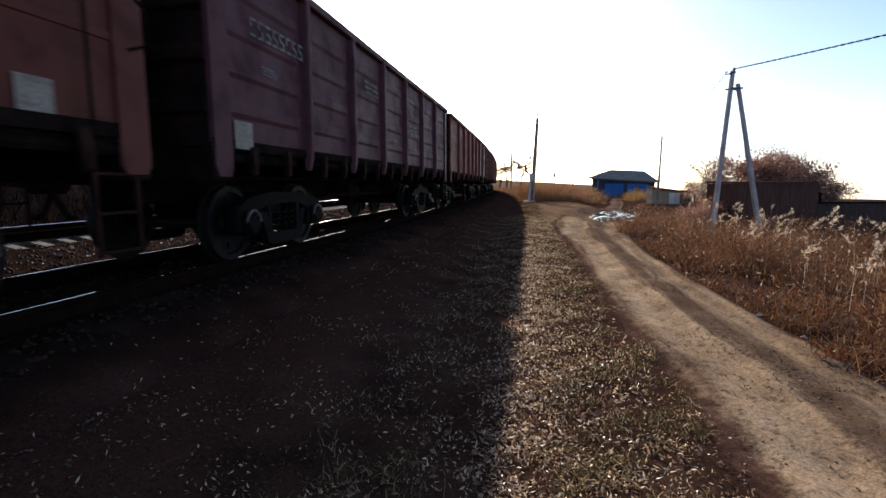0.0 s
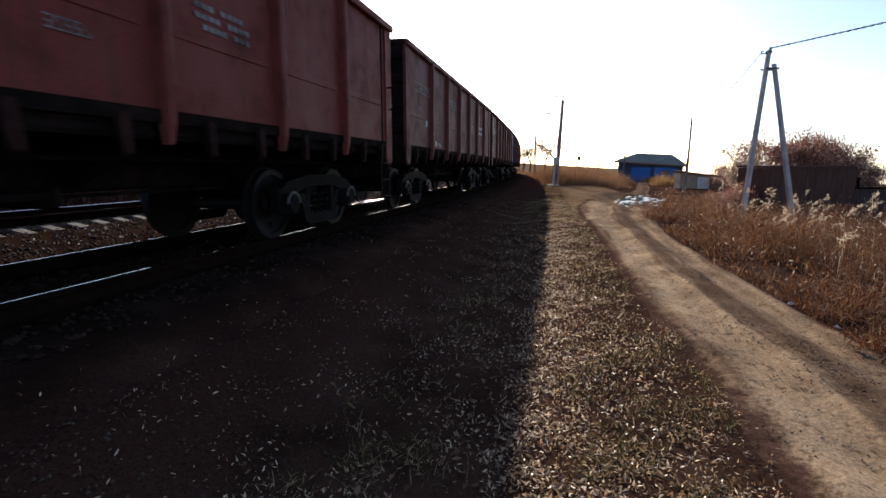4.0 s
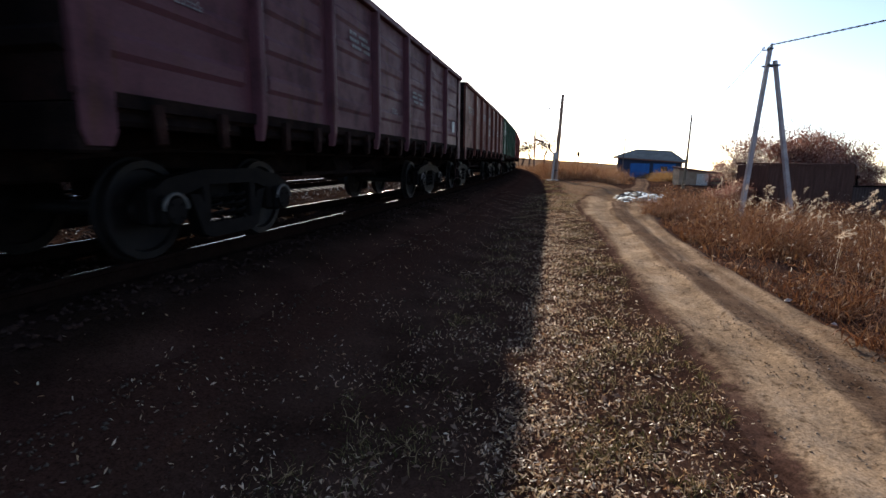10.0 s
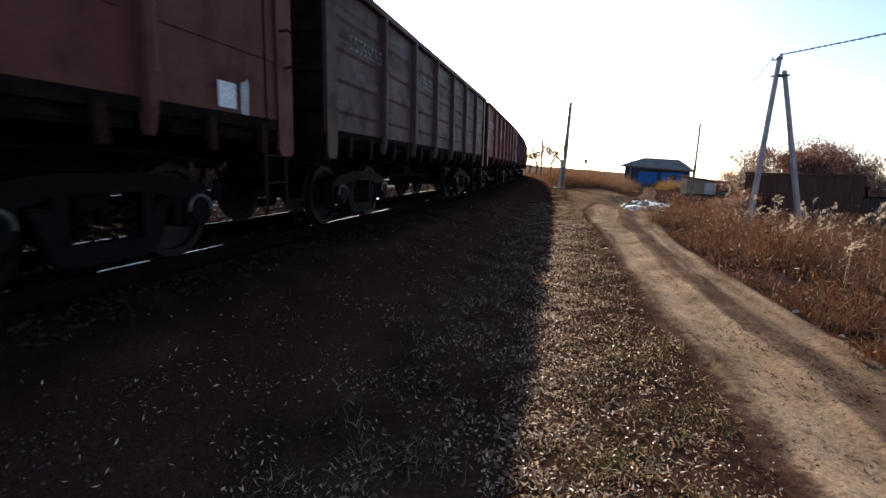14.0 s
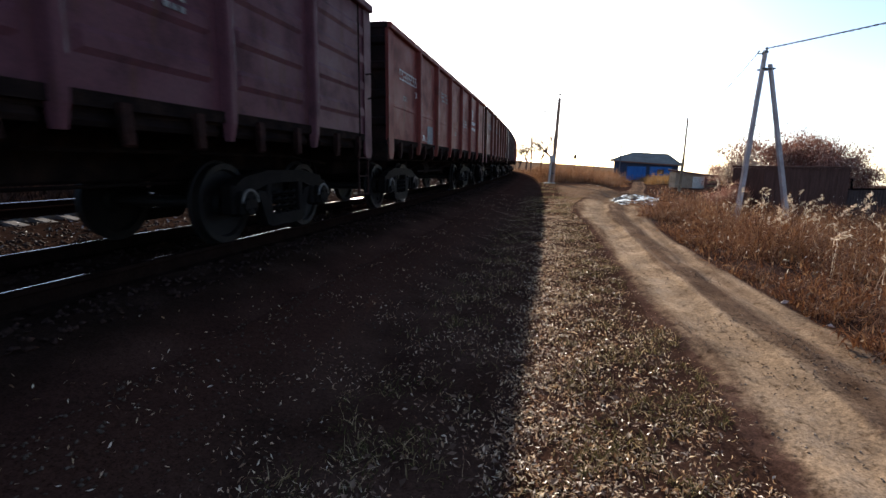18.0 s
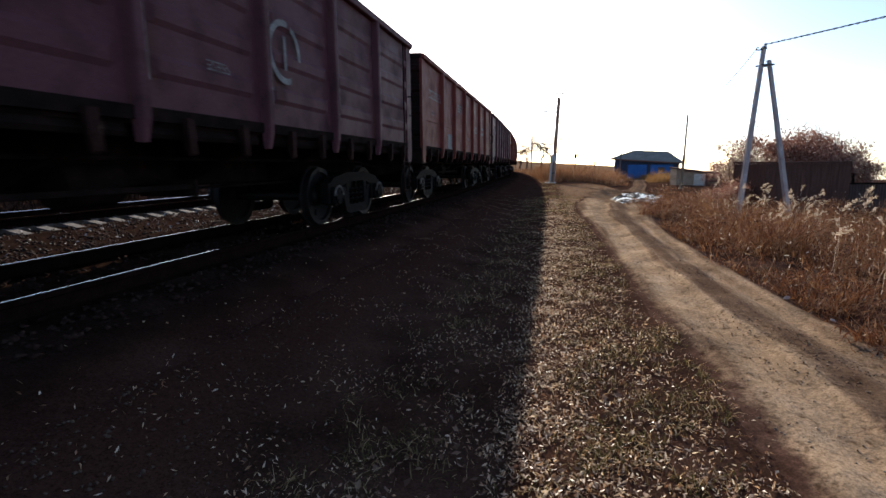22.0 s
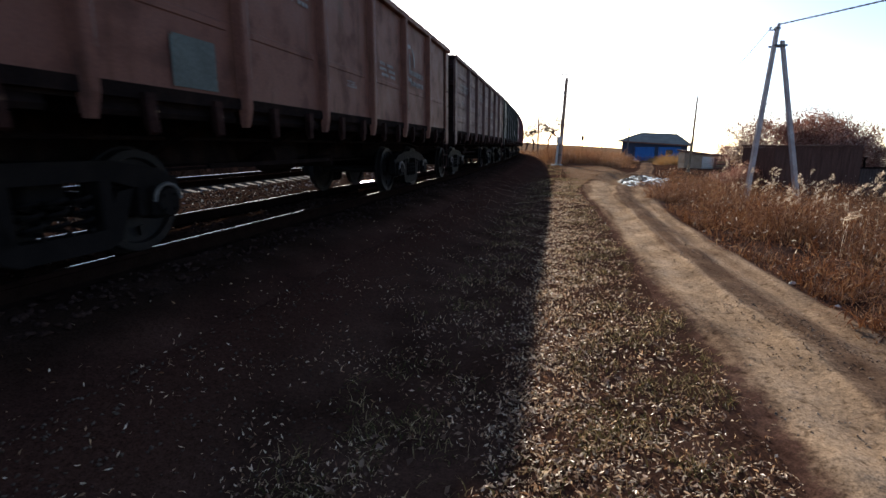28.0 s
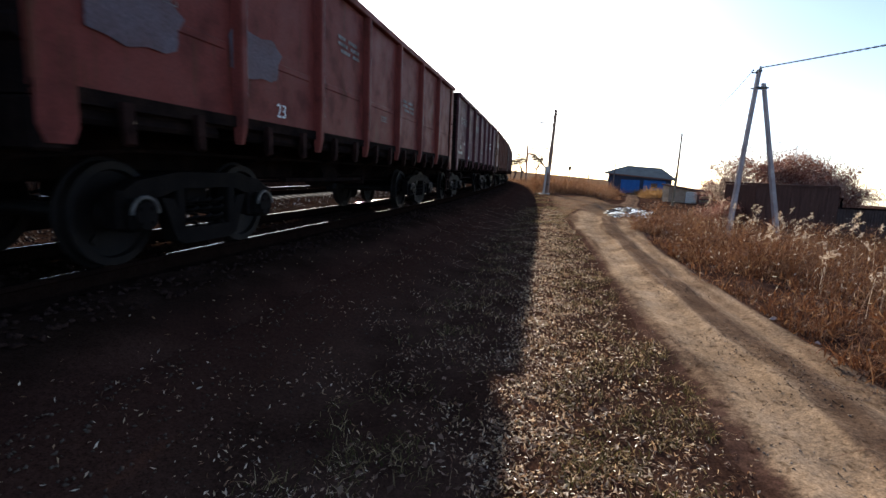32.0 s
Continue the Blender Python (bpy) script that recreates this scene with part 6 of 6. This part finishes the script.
def build_bushes():
    rng = np.random.default_rng(21)
    k = 0
    for x, y, h, sp, cat, per, leaf, jit in ((14.7, 25.0, 3.8, 1.1, "pale", 5, 0.10, 0.15), (15.9, 25.4, 4.5, 1.0, "near", 9, 0.10, 0.13), (17.0, 25.3, 4.9, 1.0, "near", 12, 0.10, 0.13), (18.3, 25.7, 4.8, 1.1, "near", 14, 0.10, 0.13), (19.3, 26.2, 4.6, 1.0, "near", 13, 0.10, 0.13), (21.2, 26.4, 4.0, 1.0, "pale", 6, 0.12, 0.18), (18.0, 23.0, 3.5, 1.0, "near", 9, 0.115, 0.16),
                                             (13.4, 22.6, 1.7, 1.0, "red", 14, 0.06, 0.13), (12.9, 22.3, 1.4, 1.0, "red", 12, 0.06, 0.12), (19.6, 23.4, 2.8, 1.0, "near", 12, 0.075, 0.15), (31.6, 58.0, 3.0, 0.8, "red", 3, 0.14, 0.2)):
        b = thing("bush", "tall bare-twigged bush with reddish dry leaves" if cat != "pale" else "thin bush with pale sunlit leaves", "bush", "bushes behind the reeds")
        tips = []
        for j in range(5):
            a = 2 * math.pi * j / 5 + k
            wood, tp = grow_tree((x + 0.35 * math.cos(a), y + 0.35 * math.sin(a), float(terrain(x, y)) - 0.1), h * (0.82, 1.0, 1.12, 0.9, 1.05)[(j + k) % 5], sp, 100 + k * 7 + j, 4, 3, 0.035)
            part("stem", wood.mesh("stem", False), BARK, b)
            tips += tp
        V, q = crown_from(tips, rng, per, leaf, jit, 1)
        ob = soup("crown", V, q, TWIG_PALE if cat == "pale" else TWIG, "", "")
        ob["kind"] = "stuff"
        ob.parent = b
        k += 1


def build_far_trees():
    rng = np.random.default_rng(31)
    for i, (x, y, h, sp) in enumerate(((32.6, 150, 24.0, 1.5), (30.2, 152, 22.0, 1.5), (25.4, 150, 16.0, 1.2), (24.2, 155, 15.0, 1.2))):
        t = thing("tree", "gnarled nearly bare tree far down the line", "tree", "trees on the plain")
        wood, tips = grow_tree((x, y, -1.3), h * 1.35, sp * 1.25, 300 + i, 6, 6, 0.36, 0.0, 0.135)
        part("trunk", wood.mesh("trunk", False), BARK, t)
        V, q = crown_from(tips, rng, 1, 0.34, 0.5, 4)
        ob = soup("crown", V, q, FAR_LEAF, "", "")
        ob["kind"] = "stuff"
        ob.parent = t


def build_puddle():
    rnd = random.Random(4)
    n, pts = 64, []
    for i in range(n):
        a = 2 * math.pi * i / n
        k = 1 + 0.38 * noise.noise(Vector((math.cos(a) * 1.6, math.sin(a) * 1.6, 2.0))) + 0.16 * noise.noise(Vector((math.cos(a) * 5, math.sin(a) * 5, 5.0)))
        e, g = 1.12 * k * math.cos(a), 4.5 * k * math.sin(a)
        pts.append((10.8 + 0.93 * e + 0.37 * g, 27.6 - 0.37 * e + 0.93 * g))
    me = Shape().prism(pts, lambda p, q: (p[0], p[1], PUDDLE_Z - 0.3 + 0.3 * q)).mesh("puddle")
    me.materials.append(WATER)
    tagged(new("puddle", me), "shallow puddle mirroring the white sky on the lane", "puddle")
    mud = Shape()
    for i in range(60):
        a, r = rnd.uniform(0, 6.28), math.sqrt(rnd.uniform(0, 1))
        e, g = 1.15 * r * math.cos(a), 4.4 * r * math.sin(a)
        if e > 0.1 and g > 0.5 and rnd.random() < 0.7:
            continue
        px, py = 10.8 + 0.93 * e + 0.37 * g, 27.6 - 0.37 * e + 0.93 * g
        L, W = rnd.uniform(0.15, 0.50), rnd.uniform(0.10, 0.42)
        an, z = rnd.uniform(-0.7, 0.5), PUDDLE_Z
        m, ring = 12, []
        for j in range(m):
            b = 2 * math.pi * j / m
            dx, dy = L * math.cos(b) * rnd.uniform(0.7, 1.15), W * math.sin(b) * rnd.uniform(0.7, 1.15)
            ring.append((px + dx * math.cos(an) - dy * math.sin(an), py + dx * math.sin(an) + dy * math.cos(an), z - 0.03))
        mud.add(ring + [(px, py, z + rnd.uniform(0.04, 0.09))], [(j, (j + 1) % m, m) for j in range(m)])
    me = mud.mesh("mud_clods")
    me.materials.append(MUD)
    tagged(new("mud_clods", me), "dark mud lumps standing out of the puddle", "mud", "", "stuff")


MUD = mottled("wet_mud", (0.03, 0.022, 0.017), (0.06, 0.045, 0.035), None, 3, 30, 0.6)


def build_scraps():
    rnd = random.Random(9)
    for x, y in ((3.86, 4.72), (4.25, 4.55), (4.5, 4.45), (4.0, 5.6), (16.2, 38.5), (16.9, 40.2)):
        me = Shape().add([(-0.035, -0.02, 0.0), (0.03, -0.025, 0.012), (0.04, 0.02, 0.03), (-0.03, 0.025, 0.015), (0, 0, 0.045)], [(0, 1, 4), (1, 2, 4), (2, 3, 4), (3, 0, 4), (3, 2, 1, 0)]).mesh("litter_scrap")
        me.materials.append(PALE_BOARD)
        ob = tagged(new("litter_scrap", me), "crumpled white scrap lying at the edge of the road", "litter", "white scraps")
        ob.matrix_basis = pose(x, y, float(terrain(x, y)) + 0.015, 0, 0, rnd.uniform(0, 360))


def build_all():
    build_ground()
    build_road()
    prof = build_bed()
    build_train()
    build_marks()
    build_a_pole()
    build_wires()
    build_line_poles()
    build_house()
    build_sheds()
    build_bushes()
    build_far_trees()
    build_puddle()
    build_scraps()
    build_reeds()
    build_litter()
    build_stones(prof)
    build_track(0.0, 0.0, -150, 420, "railway track of polished rails on dark sleepers", SHADED_SLEEPER)
    build_track(TRACK2, 0.05, -150, 420, "empty second track on pale concrete sleepers", SLEEPER)


build_all()
motions()
